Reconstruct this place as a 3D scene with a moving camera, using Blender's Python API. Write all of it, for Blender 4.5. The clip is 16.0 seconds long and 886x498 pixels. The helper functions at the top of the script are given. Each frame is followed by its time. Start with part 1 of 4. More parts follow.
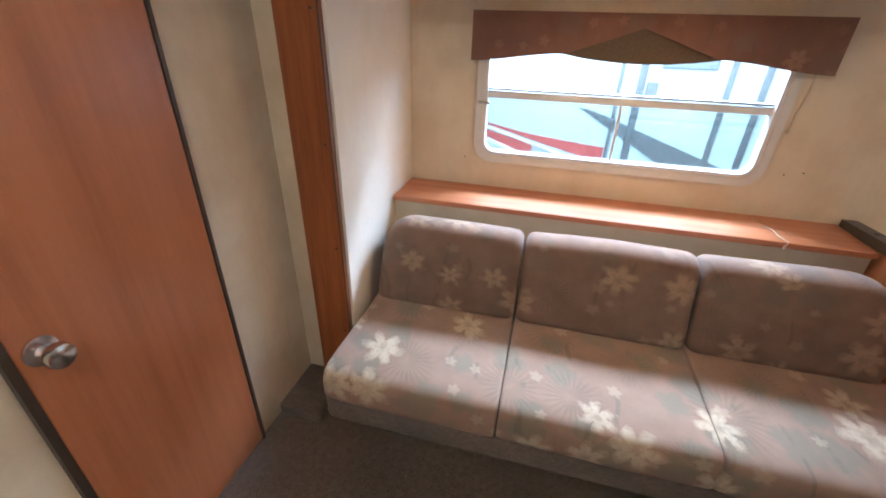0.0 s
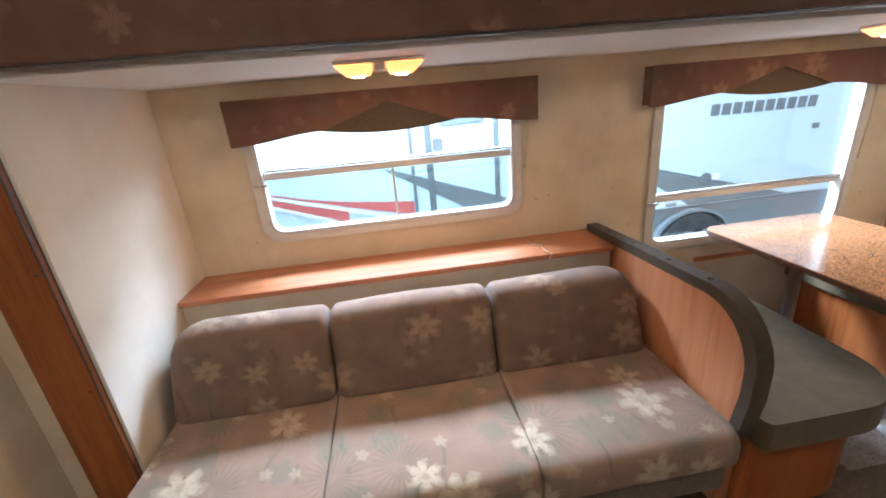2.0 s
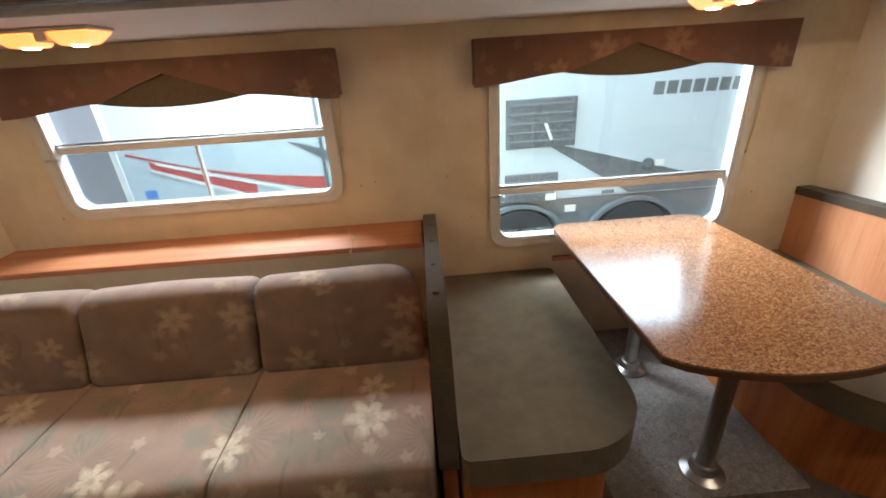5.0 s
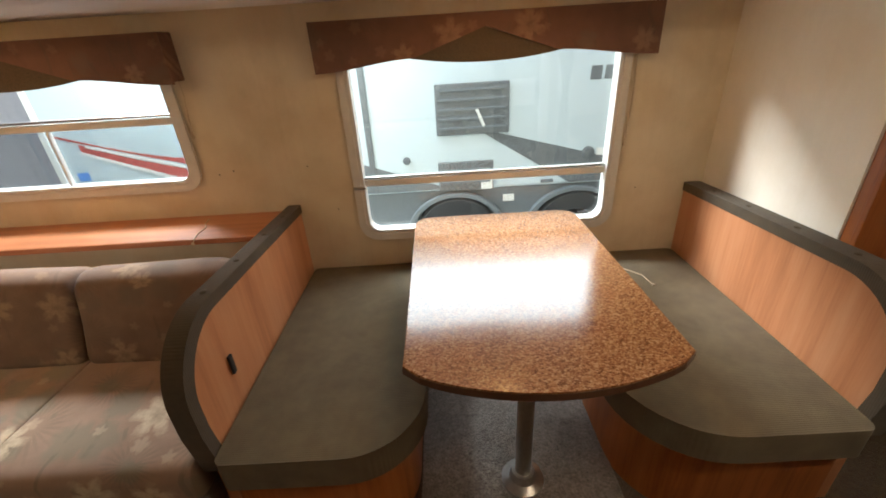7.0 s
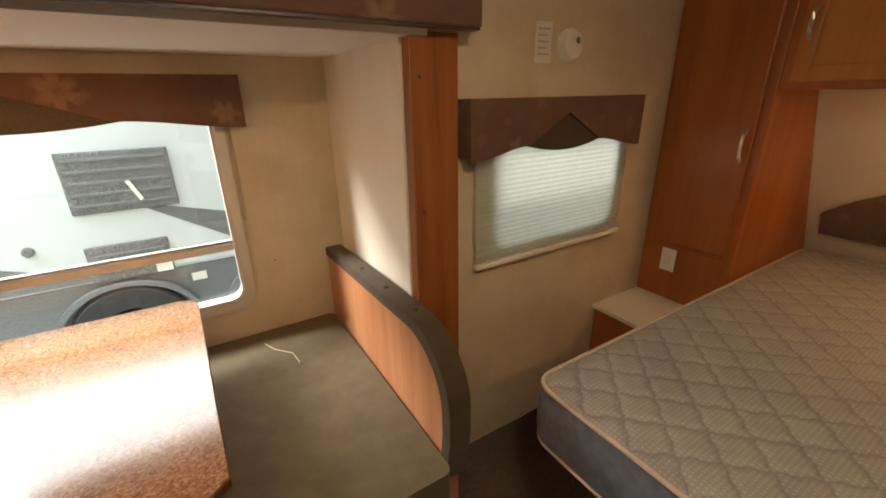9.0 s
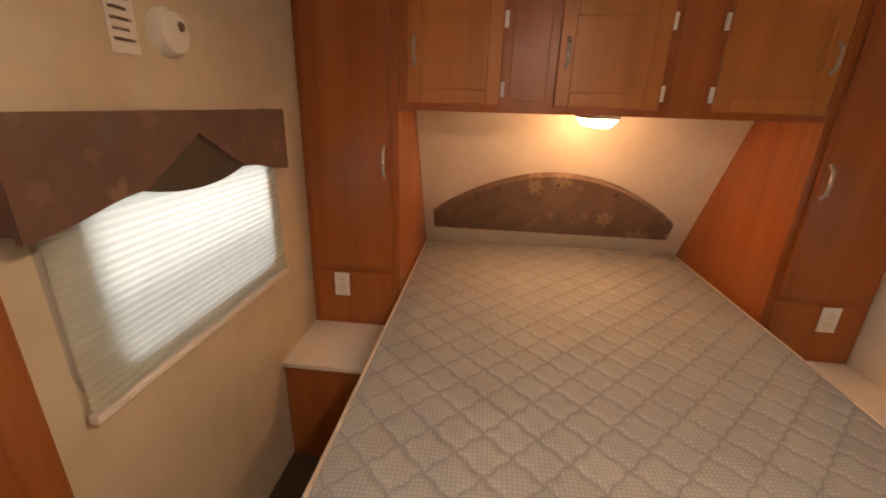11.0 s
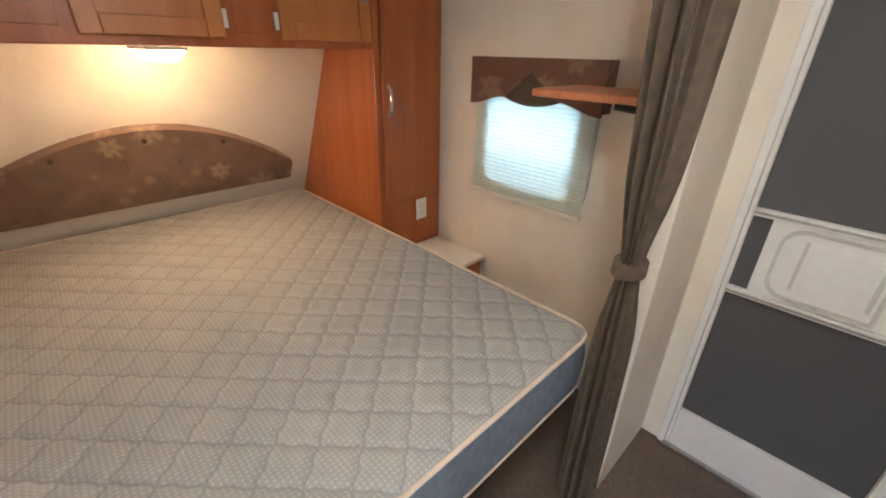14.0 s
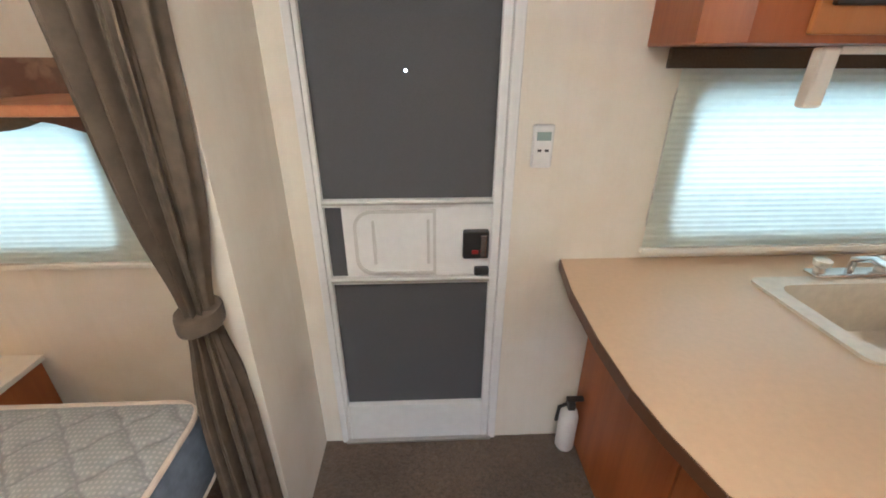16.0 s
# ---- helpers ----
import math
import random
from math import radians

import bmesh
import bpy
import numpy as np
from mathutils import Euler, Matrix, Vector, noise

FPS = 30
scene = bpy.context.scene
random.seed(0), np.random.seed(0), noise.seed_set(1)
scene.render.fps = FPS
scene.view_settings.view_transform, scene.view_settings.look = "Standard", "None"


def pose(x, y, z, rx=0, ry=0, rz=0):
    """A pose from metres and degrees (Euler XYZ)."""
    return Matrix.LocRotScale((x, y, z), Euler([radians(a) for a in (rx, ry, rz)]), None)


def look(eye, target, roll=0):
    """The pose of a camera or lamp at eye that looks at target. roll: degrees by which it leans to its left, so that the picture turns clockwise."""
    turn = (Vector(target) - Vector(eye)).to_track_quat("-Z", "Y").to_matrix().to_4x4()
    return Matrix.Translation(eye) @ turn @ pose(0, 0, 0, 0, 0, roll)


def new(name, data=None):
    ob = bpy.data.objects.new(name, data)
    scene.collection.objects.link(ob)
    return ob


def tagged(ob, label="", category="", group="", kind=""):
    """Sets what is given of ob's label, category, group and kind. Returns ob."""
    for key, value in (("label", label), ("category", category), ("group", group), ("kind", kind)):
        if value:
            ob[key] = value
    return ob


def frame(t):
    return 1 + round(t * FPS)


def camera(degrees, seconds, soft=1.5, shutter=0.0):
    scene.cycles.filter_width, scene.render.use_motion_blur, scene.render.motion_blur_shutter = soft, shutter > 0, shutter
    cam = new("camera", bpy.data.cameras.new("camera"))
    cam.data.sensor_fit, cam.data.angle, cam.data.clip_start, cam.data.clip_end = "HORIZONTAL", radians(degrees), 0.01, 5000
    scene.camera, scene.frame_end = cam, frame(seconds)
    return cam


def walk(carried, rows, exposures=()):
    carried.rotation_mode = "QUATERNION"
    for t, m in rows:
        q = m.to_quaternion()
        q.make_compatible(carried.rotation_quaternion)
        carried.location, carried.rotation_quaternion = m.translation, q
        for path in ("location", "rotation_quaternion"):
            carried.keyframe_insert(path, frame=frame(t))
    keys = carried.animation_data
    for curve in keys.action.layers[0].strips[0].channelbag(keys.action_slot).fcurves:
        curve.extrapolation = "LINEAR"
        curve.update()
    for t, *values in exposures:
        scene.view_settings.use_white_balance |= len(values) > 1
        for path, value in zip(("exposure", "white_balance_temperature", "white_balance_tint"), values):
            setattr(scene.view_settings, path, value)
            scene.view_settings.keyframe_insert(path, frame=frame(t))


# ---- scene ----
cam = camera(94.9, 16.0, soft=1.8)
METRES, EYE, TILT, LEAN, TURN = 4.2, 1.5, 0.0, 0.0, 13.7
ROWS = [
    (0.0, 0.0, 0.0, 0.0, 0.86, -28.17, -1.6),
    (0.5, -0.019, -0.0032, 0.0074, -6.71, -24.44, 1.71),
    (1.0, -0.0091, 0.0011, 0.0052, -15.48, -22.67, 1.8),
    (1.5, 0.0266, 0.0011, 0.005, -19.86, -22.23, 3.58),
    (2.0, 0.0701, -0.007, 0.0048, -21.78, -20.3, 4.73),
    (2.5, 0.104, -0.0145, 0.004, -26.98, -19.41, 4.44),
    (3.0, 0.1383, -0.0173, -0.0002, -30.42, -20.58, 3.45),
    (3.5, 0.1849, -0.0191, -0.001, -29.69, -21.49, 3.11),
    (4.0, 0.2285, -0.034, -0.0012, -24.67, -22.15, 3.58),
    (6.5, 0.4489, -0.0711, -0.0027, -14.15, -27.0, 2.87),
    (7.0, 0.4907, -0.081, -0.0055, -14.73, -26.71, 3.25),
    (7.5, 0.5349, -0.0762, -0.0107, -20.6, -25.95, 2.67),
    (8.0, 0.5835, -0.0771, -0.0055, -26.14, -22.7, 1.23),
    (8.5, 0.6215, -0.1007, 0.0023, -32.28, -19.83, 0.53),
    (9.0, 0.6497, -0.1177, 0.0005, -45.66, -20.85, 0.95),
    (9.5, 0.6722, -0.111, -0.0002, -63.13, -22.23, -0.2),
    (10.0, 0.6871, -0.082, 0.0004, -78.25, -22.66, -1.68),
    (12.5, 0.7727, -0.0417, 0.0073, -119.4, -17.96, 0.46),
    (13.0, 0.7674, -0.0531, 0.0051, -129.95, -21.04, -0.56),
    (13.5, 0.7557, -0.061, 0.0001, -139.12, -24.22, -0.83),
    (14.0, 0.745, -0.0702, -0.0009, -147.69, -26.01, -0.93),
    (14.5, 0.7375, -0.0774, -0.0058, -156.28, -27.6, -1.01),
    (15.0, 0.7262, -0.0915, -0.0067, -166.2, -28.32, -1.03),
    (15.5, 0.7072, -0.1194, -0.0074, -179.58, -27.45, -0.15),
    (16.0, 0.6929, -0.1324, -0.0056, -196.08, -25.14, -0.07),
]
EXPOSURES = [(0.0, 1.5, 5050, 11), (1.5, 1.5, 5100, 11), (3.0, 1.1, 5650, 10), (4.0, 1.05, 5750, 10), (7.0, 0.78, 6650, 12), (8.0, 0.76, 6900, 13),
             (8.8, 0.8, 7300, 14), (9.5, 1.05, 8000, 23), (10.0, 1.2, 7500, 24), (12.5, 1.65, 7300, 36), (13.0, 1.72, 5900, 19), (13.5, 1.9, 5600, 11),
             (14.5, 1.95, 5050, 9), (16.0, 2.0, 5250, 9)]
walk(cam, [(t, pose(0, 0, EYE, TILT, LEAN, TURN) @ pose(METRES * x, METRES * y, METRES * z, 90 + pitch, roll, yaw)) for t, x, y, z, yaw, pitch, roll in ROWS],
     EXPOSURES)

# ---- world and lights ----
world = bpy.data.worlds.new("world")
scene.world = world
world.use_nodes = True
wn = world.node_tree
sky = wn.nodes.new("ShaderNodeTexSky")
sky.sky_type, sky.sun_disc = "NISHITA", False
sky.sun_elevation, sky.sun_rotation = radians(50), radians(180)
sky.air_density, sky.dust_density = 1.0, 4.0
wn.nodes["Background"].inputs["Strength"].default_value = 0.10
wn.links.new(sky.outputs[0], wn.nodes["Background"].inputs["Color"])


def lamp(name, kind, m, energy, color, size=0.1, size_y=None):
    data = bpy.data.lights.new(name, kind)
    data.energy, data.color = energy, color
    if kind == "AREA":
        data.shape = "RECTANGLE"
        data.size, data.size_y = size, size_y or size
    elif kind == "SUN":
        data.angle = size
    else:
        data.shadow_soft_size = size
    ob = new(name, data)
    ob.matrix_world = m
    return ob


lamp("overcast_sun", "SUN", look((1, -2, 8), (1.2, 3.4, 0)), 0.06, (1.0, 0.98, 0.95), radians(25))
DAY, SHADE_DAY = (0.86, 0.94, 1.0), (0.70, 0.95, 1.0)
lamp("sky_over_sofa_window", "AREA", look((0.35, 3.25, 2.62), (0.35, 1.2, 0.45)), 210, DAY, 1.9, 0.6)
lamp("sky_over_dinette_window", "AREA", look((2.2, 2.95, 2.25), (2.2, 1.2, 1.45)), 66, DAY, 2.6, 1.25)
lamp("sky_kitchen_window", "AREA", look((1.6, -1.9, 1.7), (1.6, 0.5, 0.9)), 4.8, SHADE_DAY, 1.5, 1.0)
lamp("sky_bedroom_window_right", "AREA", look((4.15, -1.9, 1.7), (4.15, 0.5, 0.8)), 4.2, SHADE_DAY, 0.9, 0.9)
lamp("sky_bedroom_window_left", "AREA", look((4.0, 2.1, 1.7), (4.0, 0.0, 0.8)), 3.8, DAY, 0.9, 0.7)


# ---- materials ----
class Mat:
    """A principled material with a few chained nodes."""

    def __init__(self, name, rough=0.6, metal=0.0, color=(0.5, 0.5, 0.5)):
        self.m = bpy.data.materials.new(name)
        self.m.use_nodes = True
        self.t = self.m.node_tree
        self.b = self.t.nodes["Principled BSDF"]
        self.b.inputs["Roughness"].default_value = rough
        self.b.inputs["Metallic"].default_value = metal
        self.b.inputs["Base Color"].default_value = (*color, 1)
        self.co = self.t.nodes.new("ShaderNodeTexCoord").outputs["Object"]

    def node(self, kind, **props):
        n = self.t.nodes.new(kind)
        for k, v in props.items():
            if k in n.inputs:
                self.put(n, k, v)
        return n

    def put(self, n, key, v):
        if isinstance(v, bpy.types.NodeSocket):
            self.t.links.new(v, n.inputs[key])
        else:
            n.inputs[key].default_value = v

    def math(self, op, a, b=0.0, c=0.0):
        n = self.t.nodes.new("ShaderNodeMath")
        n.operation = op
        self.put(n, 0, a), self.put(n, 1, b), self.put(n, 2, c)
        return n.outputs[0]

    def vec(self, op, a, b=(0, 0, 0)):
        n = self.t.nodes.new("ShaderNodeVectorMath")
        n.operation = op
        self.put(n, 0, a), self.put(n, 1, b)
        return n.outputs["Vector"]

    def split(self, v):
        n = self.t.nodes.new("ShaderNodeSeparateXYZ")
        self.put(n, 0, v)
        return n.outputs

    def join(self, x, y, z):
        n = self.t.nodes.new("ShaderNodeCombineXYZ")
        self.put(n, 0, x), self.put(n, 1, y), self.put(n, 2, z)
        return n.outputs[0]

    def noise(self, scale, v=None, detail=4.0, rough=0.55):
        n = self.node("ShaderNodeTexNoise", Vector=v or self.co, Scale=scale, Detail=detail, Roughness=rough)
        return n.outputs[0]

    def stretch(self, sx, sy, sz, v=None):
        return self.vec("MULTIPLY", v or self.co, (sx, sy, sz))

    def ramp(self, fac, *stops):
        n = self.t.nodes.new("ShaderNodeValToRGB")
        self.put(n, 0, fac)
        e = n.color_ramp.elements
        while len(e) < len(stops):
            e.new(0.5)
        for el, (p, c) in zip(e, stops):
            el.position = p
            el.color = (*c, 1) if isinstance(c, tuple) else (c, c, c, 1)
        return n.outputs[0]

    def mix(self, fac, a, b, blend="MIX"):
        n = self.t.nodes.new("ShaderNodeMix")
        n.data_type, n.blend_type = "RGBA", blend
        self.put(n, 0, fac)
        self.put(n, 6, a if not isinstance(a, tuple) else (*a, 1))
        self.put(n, 7, b if not isinstance(b, tuple) else (*b, 1))
        return n.outputs[2]

    def color(self, c):
        self.t.links.new(c, self.b.inputs["Base Color"])
        return self

    def rough(self, r):
        self.put(self.b, "Roughness", r)
        return self

    def bump(self, h, strength=0.3, distance=0.01):
        n = self.node("ShaderNodeBump", Height=h, Strength=strength, Distance=distance)
        self.t.links.new(n.outputs[0], self.b.inputs["Normal"])
        return self


def plain(name, color, rough=0.5, metal=0.0, spread=0.06, scale=40.0, bump=0.05):
    m = Mat(name, rough, metal, color)
    n = m.noise(scale)
    lo = tuple(c * (1 - spread) for c in color)
    hi = tuple(min(1, c * (1 + spread)) for c in color)
    m.color(m.ramp(n, (0.3, lo), (0.7, hi)))
    m.rough(m.ramp(m.noise(scale * 0.3), (0.3, max(0.02, rough - 0.02)), (0.7, min(1, rough + 0.02))))
    if bump:
        m.bump(n, bump, 0.002)
    return m.m


def wood(name, dark, mid, light, axis="z", rough=0.35, grain=1.0):
    m = Mat(name, rough)
    s = {"x": (1.2, 22, 22), "y": (22, 1.2, 22), "z": (22, 22, 1.2)}[axis]
    v = m.stretch(*s)
    warp = m.noise(0.8, m.stretch(*[a * 0.25 for a in s]), 3)
    n1 = m.noise(1.0 * grain, v, 6, 0.6)
    n2 = m.noise(6.0 * grain, v, 3, 0.7)
    f = m.math("ADD", m.math("MULTIPLY", n1, 0.7), m.math("MULTIPLY", warp, 0.3))
    f = m.math("ADD", f, m.math("MULTIPLY", m.math("SUBTRACT", n2, 0.5), 0.22))
    m.color(m.ramp(f, (0.36, dark), (0.5, mid), (0.66, light)))
    m.bump(n2, 0.04, 0.002)
    m.rough(m.ramp(m.noise(5), (0.3, rough - 0.02), (0.7, rough + 0.03)))
    return m.m


def wallpaper(name, base, blotch):
    m = Mat(name, 0.55)
    big = m.noise(5.0, None, 5)
    streak = m.noise(3.0, m.stretch(9, 9, 0.6), 3)
    fine = m.noise(90.0, None, 3)
    c = m.mix(m.ramp(big, (0.42, 0.0), (0.68, 0.55)), base, blotch)
    c = m.mix(m.ramp(streak, (0.5, 0.0), (0.8, 0.18)), c, tuple(b * 0.9 for b in blotch))
    c = m.mix(m.math("MULTIPLY", fine, 0.12), c, (0.45, 0.38, 0.27))
    m.color(c)
    m.bump(fine, 0.08, 0.001)
    return m.m


def flower_mask(m, u, v, cell, radius, petals, seed, keep, depth=0.38):
    """Scattered five or six petalled blossoms: their mask and their random value."""
    p = m.join(m.math("ADD", m.math("DIVIDE", u, cell), seed), m.math("ADD", m.math("DIVIDE", v, cell), seed * 0.37), 0.0)
    vo = m.node("ShaderNodeTexVoronoi", Vector=p, Scale=1.0, Randomness=0.75)
    vo.voronoi_dimensions = "2D"
    d = m.split(m.vec("SUBTRACT", p, vo.outputs["Position"]))
    rnd = m.split(vo.outputs["Color"])
    ang = m.math("ADD", m.math("ARCTAN2", d[1], d[0]), m.math("MULTIPLY", rnd[0], 6.28))
    wob = m.math("MULTIPLY", m.math("SUBTRACT", m.noise(7.0, p, 4, 0.7), 0.5), 1.1)
    edge = m.math("ADD", m.math("MULTIPLY", m.math("ABSOLUTE", m.math("COSINE", m.math("MULTIPLY", ang, petals / 2))), depth), 1 - depth)
    size = m.math("MULTIPLY", m.math("MULTIPLY", edge, radius / cell), m.math("ADD", m.math("MULTIPLY", rnd[1], 0.5), 0.7))
    r = m.math("ADD", vo.outputs["Distance"], m.math("MULTIPLY", wob, radius / cell))
    inside = m.math("SUBTRACT", 1.0, m.math("SMOOTH_MIN", 1.0, m.math("MAXIMUM", 0.0, m.math("MULTIPLY", m.math("SUBTRACT", m.math("DIVIDE", r, size), 0.7), 2.0)), 0.1))
    inside = m.math("MAXIMUM", inside, 0.0)
    pick = m.math("LESS_THAN", rnd[2], keep)
    return m.math("MULTIPLY", inside, pick), m.math("DIVIDE", r, size)


def floral(name, ground, ground2, petal, leaf, leafy=0.5, scale=1.0, big=0.5, strength=0.8):
    m = Mat(name, 0.9)
    x, y, z = m.split(m.co)[0], m.split(m.co)[1], m.split(m.co)[2]
    u, v = m.math("ADD", x, m.math("MULTIPLY", y, 0.15)), m.math("ADD", m.math("MULTIPLY", y, 0.9), z)
    weave = m.noise(420.0, None, 2)
    blot = m.noise(9.0, None, 4)
    c = m.mix(m.ramp(blot, (0.35, 0.0), (0.65, 1.0)), ground, ground2)
    lm, _ = flower_mask(m, u, v, 0.17 * scale, 0.07 * scale, 4, 3.3, leafy, 0.3)
    c = m.mix(m.math("MULTIPLY", lm, 0.8 * strength), c, leaf)
    # thin stems
    st = m.node("ShaderNodeTexWave", Vector=m.join(u, v, 0.0), Scale=2.6 / scale, Distortion=7.0, Detail=2.0)
    stem = m.math("MULTIPLY", m.ramp(st.outputs["Fac"], (0.93, 0.0), (0.97, 1.0)), m.ramp(m.noise(5.0), (0.55, 0.0), (0.6, 0.5)))
    c = m.mix(m.math("MULTIPLY", stem, strength), c, tuple(0.6 * a for a in leaf))
    fern, fr = flower_mask(m, u, v, 0.31 * scale, 0.105 * scale, 26, 5.1, 0.55, 0.85)
    frond = m.math("MULTIPLY", fern, m.ramp(fr, (0.1, 0.0), (0.4, 0.8)))
    c = m.mix(m.math("MULTIPLY", frond, strength * 0.4), c, tuple(0.6 * a for a in leaf))
    f1, r1 = flower_mask(m, u, v, 0.24 * scale, 0.075 * scale, 6, 11.7, big, 0.5)
    pc = m.mix(m.ramp(r1, (0.0, 1.0), (0.4, 0.0)), m.mix(m.ramp(m.noise(70.0), (0.4, 0.0), (0.65, 0.6)), petal, tuple(0.7 * a for a in petal)), tuple(0.6 * a for a in petal))
    c = m.mix(m.math("MULTIPLY", f1, strength), c, pc)
    f2, r2 = flower_mask(m, u, v, 0.12 * scale, 0.028 * scale, 5, 29.1, 0.3)
    c = m.mix(m.math("MULTIPLY", f2, 0.4 * strength), c, petal)
    c = m.mix(m.math("MULTIPLY", m.math("SUBTRACT", weave, 0.3), 0.25), c, (0.06, 0.045, 0.035))
    m.color(c)
    m.bump(weave, 0.25, 0.002)
    m.put(m.b, "Sheen Weight", 0.12)
    return m.m


def carpet_mat(name, dark, light):
    m = Mat(name, 0.95)
    tuft = m.noise(110.0, None, 4, 0.75)
    speck = m.noise(45.0, None, 3, 0.7)
    worn = m.noise(3.0, None, 4)
    c = m.ramp(m.math("ADD", m.math("MULTIPLY", tuft, 0.6), m.math("MULTIPLY", speck, 0.4)), (0.35, dark), (0.68, light))
    c = m.mix(m.ramp(worn, (0.4, 0.0), (0.7, 0.5)), c, tuple(a * 0.7 for a in dark))
    m.color(c)
    m.bump(tuft, 0.9, 0.012)
    m.put(m.b, "Sheen Weight", 0.2)
    return m.m


def corduroy(name, a, b):
    m = Mat(name, 0.92)
    y = m.split(m.co)
    rib = m.math("SINE", m.math("MULTIPLY", y[1], 900.0))
    n = m.noise(14.0, None, 4)
    fib = m.noise(300.0, None, 2)
    c = m.mix(m.ramp(n, (0.3, 0.0), (0.7, 1.0)), a, b)
    c = m.mix(m.math("MULTIPLY", fib, 0.2), c, (0.03, 0.028, 0.02))
    m.color(c)
    m.bump(m.math("ADD", m.math("MULTIPLY", rib, 0.5), fib), 0.35, 0.002)
    m.put(m.b, "Sheen Weight", 0.1)
    return m.m


def granite(name):
    m = Mat(name, 0.16)
    v1 = m.node("ShaderNodeTexVoronoi", Vector=m.stretch(1, 1.35, 1), Scale=170.0, Randomness=1.0)
    v2 = m.node("ShaderNodeTexVoronoi", Vector=m.co, Scale=330.0, Randomness=1.0)
    f = m.math("ADD", m.math("MULTIPLY", m.split(v1.outputs["Color"])[0], 0.6), m.math("MULTIPLY", m.split(v2.outputs["Color"])[1], 0.4))
    c = m.ramp(f, (0.1, (0.12, 0.045, 0.018)), (0.4, (0.27, 0.115, 0.045)), (0.62, (0.36, 0.175, 0.075)), (0.9, (0.48, 0.29, 0.15)))
    m.color(c)
    m.rough(m.ramp(m.noise(30, None, 5), (0.35, 0.15), (0.7, 0.2)))
    m.b.inputs["Coat Weight"].default_value, m.b.inputs["Coat Roughness"].default_value, m.b.inputs["Coat IOR"].default_value = 0.45, 0.13, 1.5
    return m.m


def blind_mat(name, color):
    m = Mat(name, 0.8, 0.0, color)
    out = m.t.nodes["Material Output"]
    tr = m.node("ShaderNodeBsdfTranslucent")
    n = m.noise(30.0)
    col = m.ramp(n, (0.3, tuple(c * 0.93 for c in color)), (0.7, color))
    m.t.links.new(col, tr.inputs[0])
    m.color(col)
    mx = m.node("ShaderNodeMixShader")
    mx.inputs[0].default_value = 0.6
    m.t.links.new(m.b.outputs[0], mx.inputs[1])
    m.t.links.new(tr.outputs[0], mx.inputs[2])
    m.t.links.new(mx.outputs[0], out.inputs[0])
    return m.m


def glass_mat(name, tint=(0.9, 0.96, 0.97)):
    m = bpy.data.materials.new(name)
    m.use_nodes = True
    t = m.node_tree
    t.nodes.remove(t.nodes["Principled BSDF"])
    tr, gl, mx = (t.nodes.new(k) for k in ("ShaderNodeBsdfTransparent", "ShaderNodeBsdfGlossy", "ShaderNodeMixShader"))
    tr.inputs[0].default_value = (*tint, 1)
    gl.inputs["Roughness"].default_value = 0.02
    mx.inputs[0].default_value = 0.05
    t.links.new(tr.outputs[0], mx.inputs[1])
    t.links.new(gl.outputs[0], mx.inputs[2])
    t.links.new(mx.outputs[0], t.nodes["Material Output"].inputs[0])
    return m


def glow(name, color, strength):
    m = Mat(name, 0.5, 0, (0.9, 0.9, 0.85))
    m.b.inputs["Emission Color"].default_value = (*color, 1)
    m.b.inputs["Emission Strength"].default_value = strength
    return m.m


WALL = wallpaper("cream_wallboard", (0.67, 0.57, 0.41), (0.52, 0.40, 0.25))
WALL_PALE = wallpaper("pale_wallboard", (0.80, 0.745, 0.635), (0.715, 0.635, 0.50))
CEIL = plain("ceiling_white", (0.78, 0.77, 0.74), 0.7, 0, 0.03, 120, 0.15)
CARPET = carpet_mat("brown_carpet", (0.05, 0.031, 0.018), (0.225, 0.15, 0.094))
# Speckled carpet lightened and greyed: window daylight put into its colour.
CARPET_DAYLIT = carpet_mat("daylit_speckled_carpet", (0.12, 0.10, 0.085), (0.48, 0.42, 0.36))
OAK = wood("orange_oak", (0.24, 0.065, 0.015), (0.37, 0.115, 0.028), (0.44, 0.155, 0.045), "z", 0.38)
# Orange oak with the shade on the slide-out posts put into its colour.
OAK_SHADED = wood("shaded_orange_oak", (0.19, 0.052, 0.012), (0.29, 0.088, 0.02), (0.35, 0.118, 0.032), "z", 0.4)
OAK_X = wood("orange_oak_lengthwise", (0.36, 0.125, 0.05), (0.47, 0.18, 0.075), (0.54, 0.23, 0.105), "x", 0.36)
OAK_Y = wood("orange_oak_crosswise", (0.36, 0.125, 0.05), (0.47, 0.18, 0.075), (0.54, 0.23, 0.105), "y", 0.36)
VENEER = wood("light_orange_veneer", (0.40, 0.155, 0.065), (0.52, 0.22, 0.10), (0.58, 0.28, 0.14), "z", 0.36, 0.7)
DOORWOOD = wood("door_veneer", (0.32, 0.112, 0.042), (0.385, 0.14, 0.055), (0.44, 0.168, 0.07), "z", 0.3, 0.5)
CABINET = wood("honey_cabinet_wood", (0.28, 0.076, 0.018), (0.34, 0.10, 0.025), (0.39, 0.125, 0.034), "z", 0.36, 0.6)
CAB_PANEL = wood("honey_cabinet_panel", (0.40, 0.145, 0.033), (0.46, 0.175, 0.043), (0.51, 0.205, 0.056), "z", 0.36, 0.5)
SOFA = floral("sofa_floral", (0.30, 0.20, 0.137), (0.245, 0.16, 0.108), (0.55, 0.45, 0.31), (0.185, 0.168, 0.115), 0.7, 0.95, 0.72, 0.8)
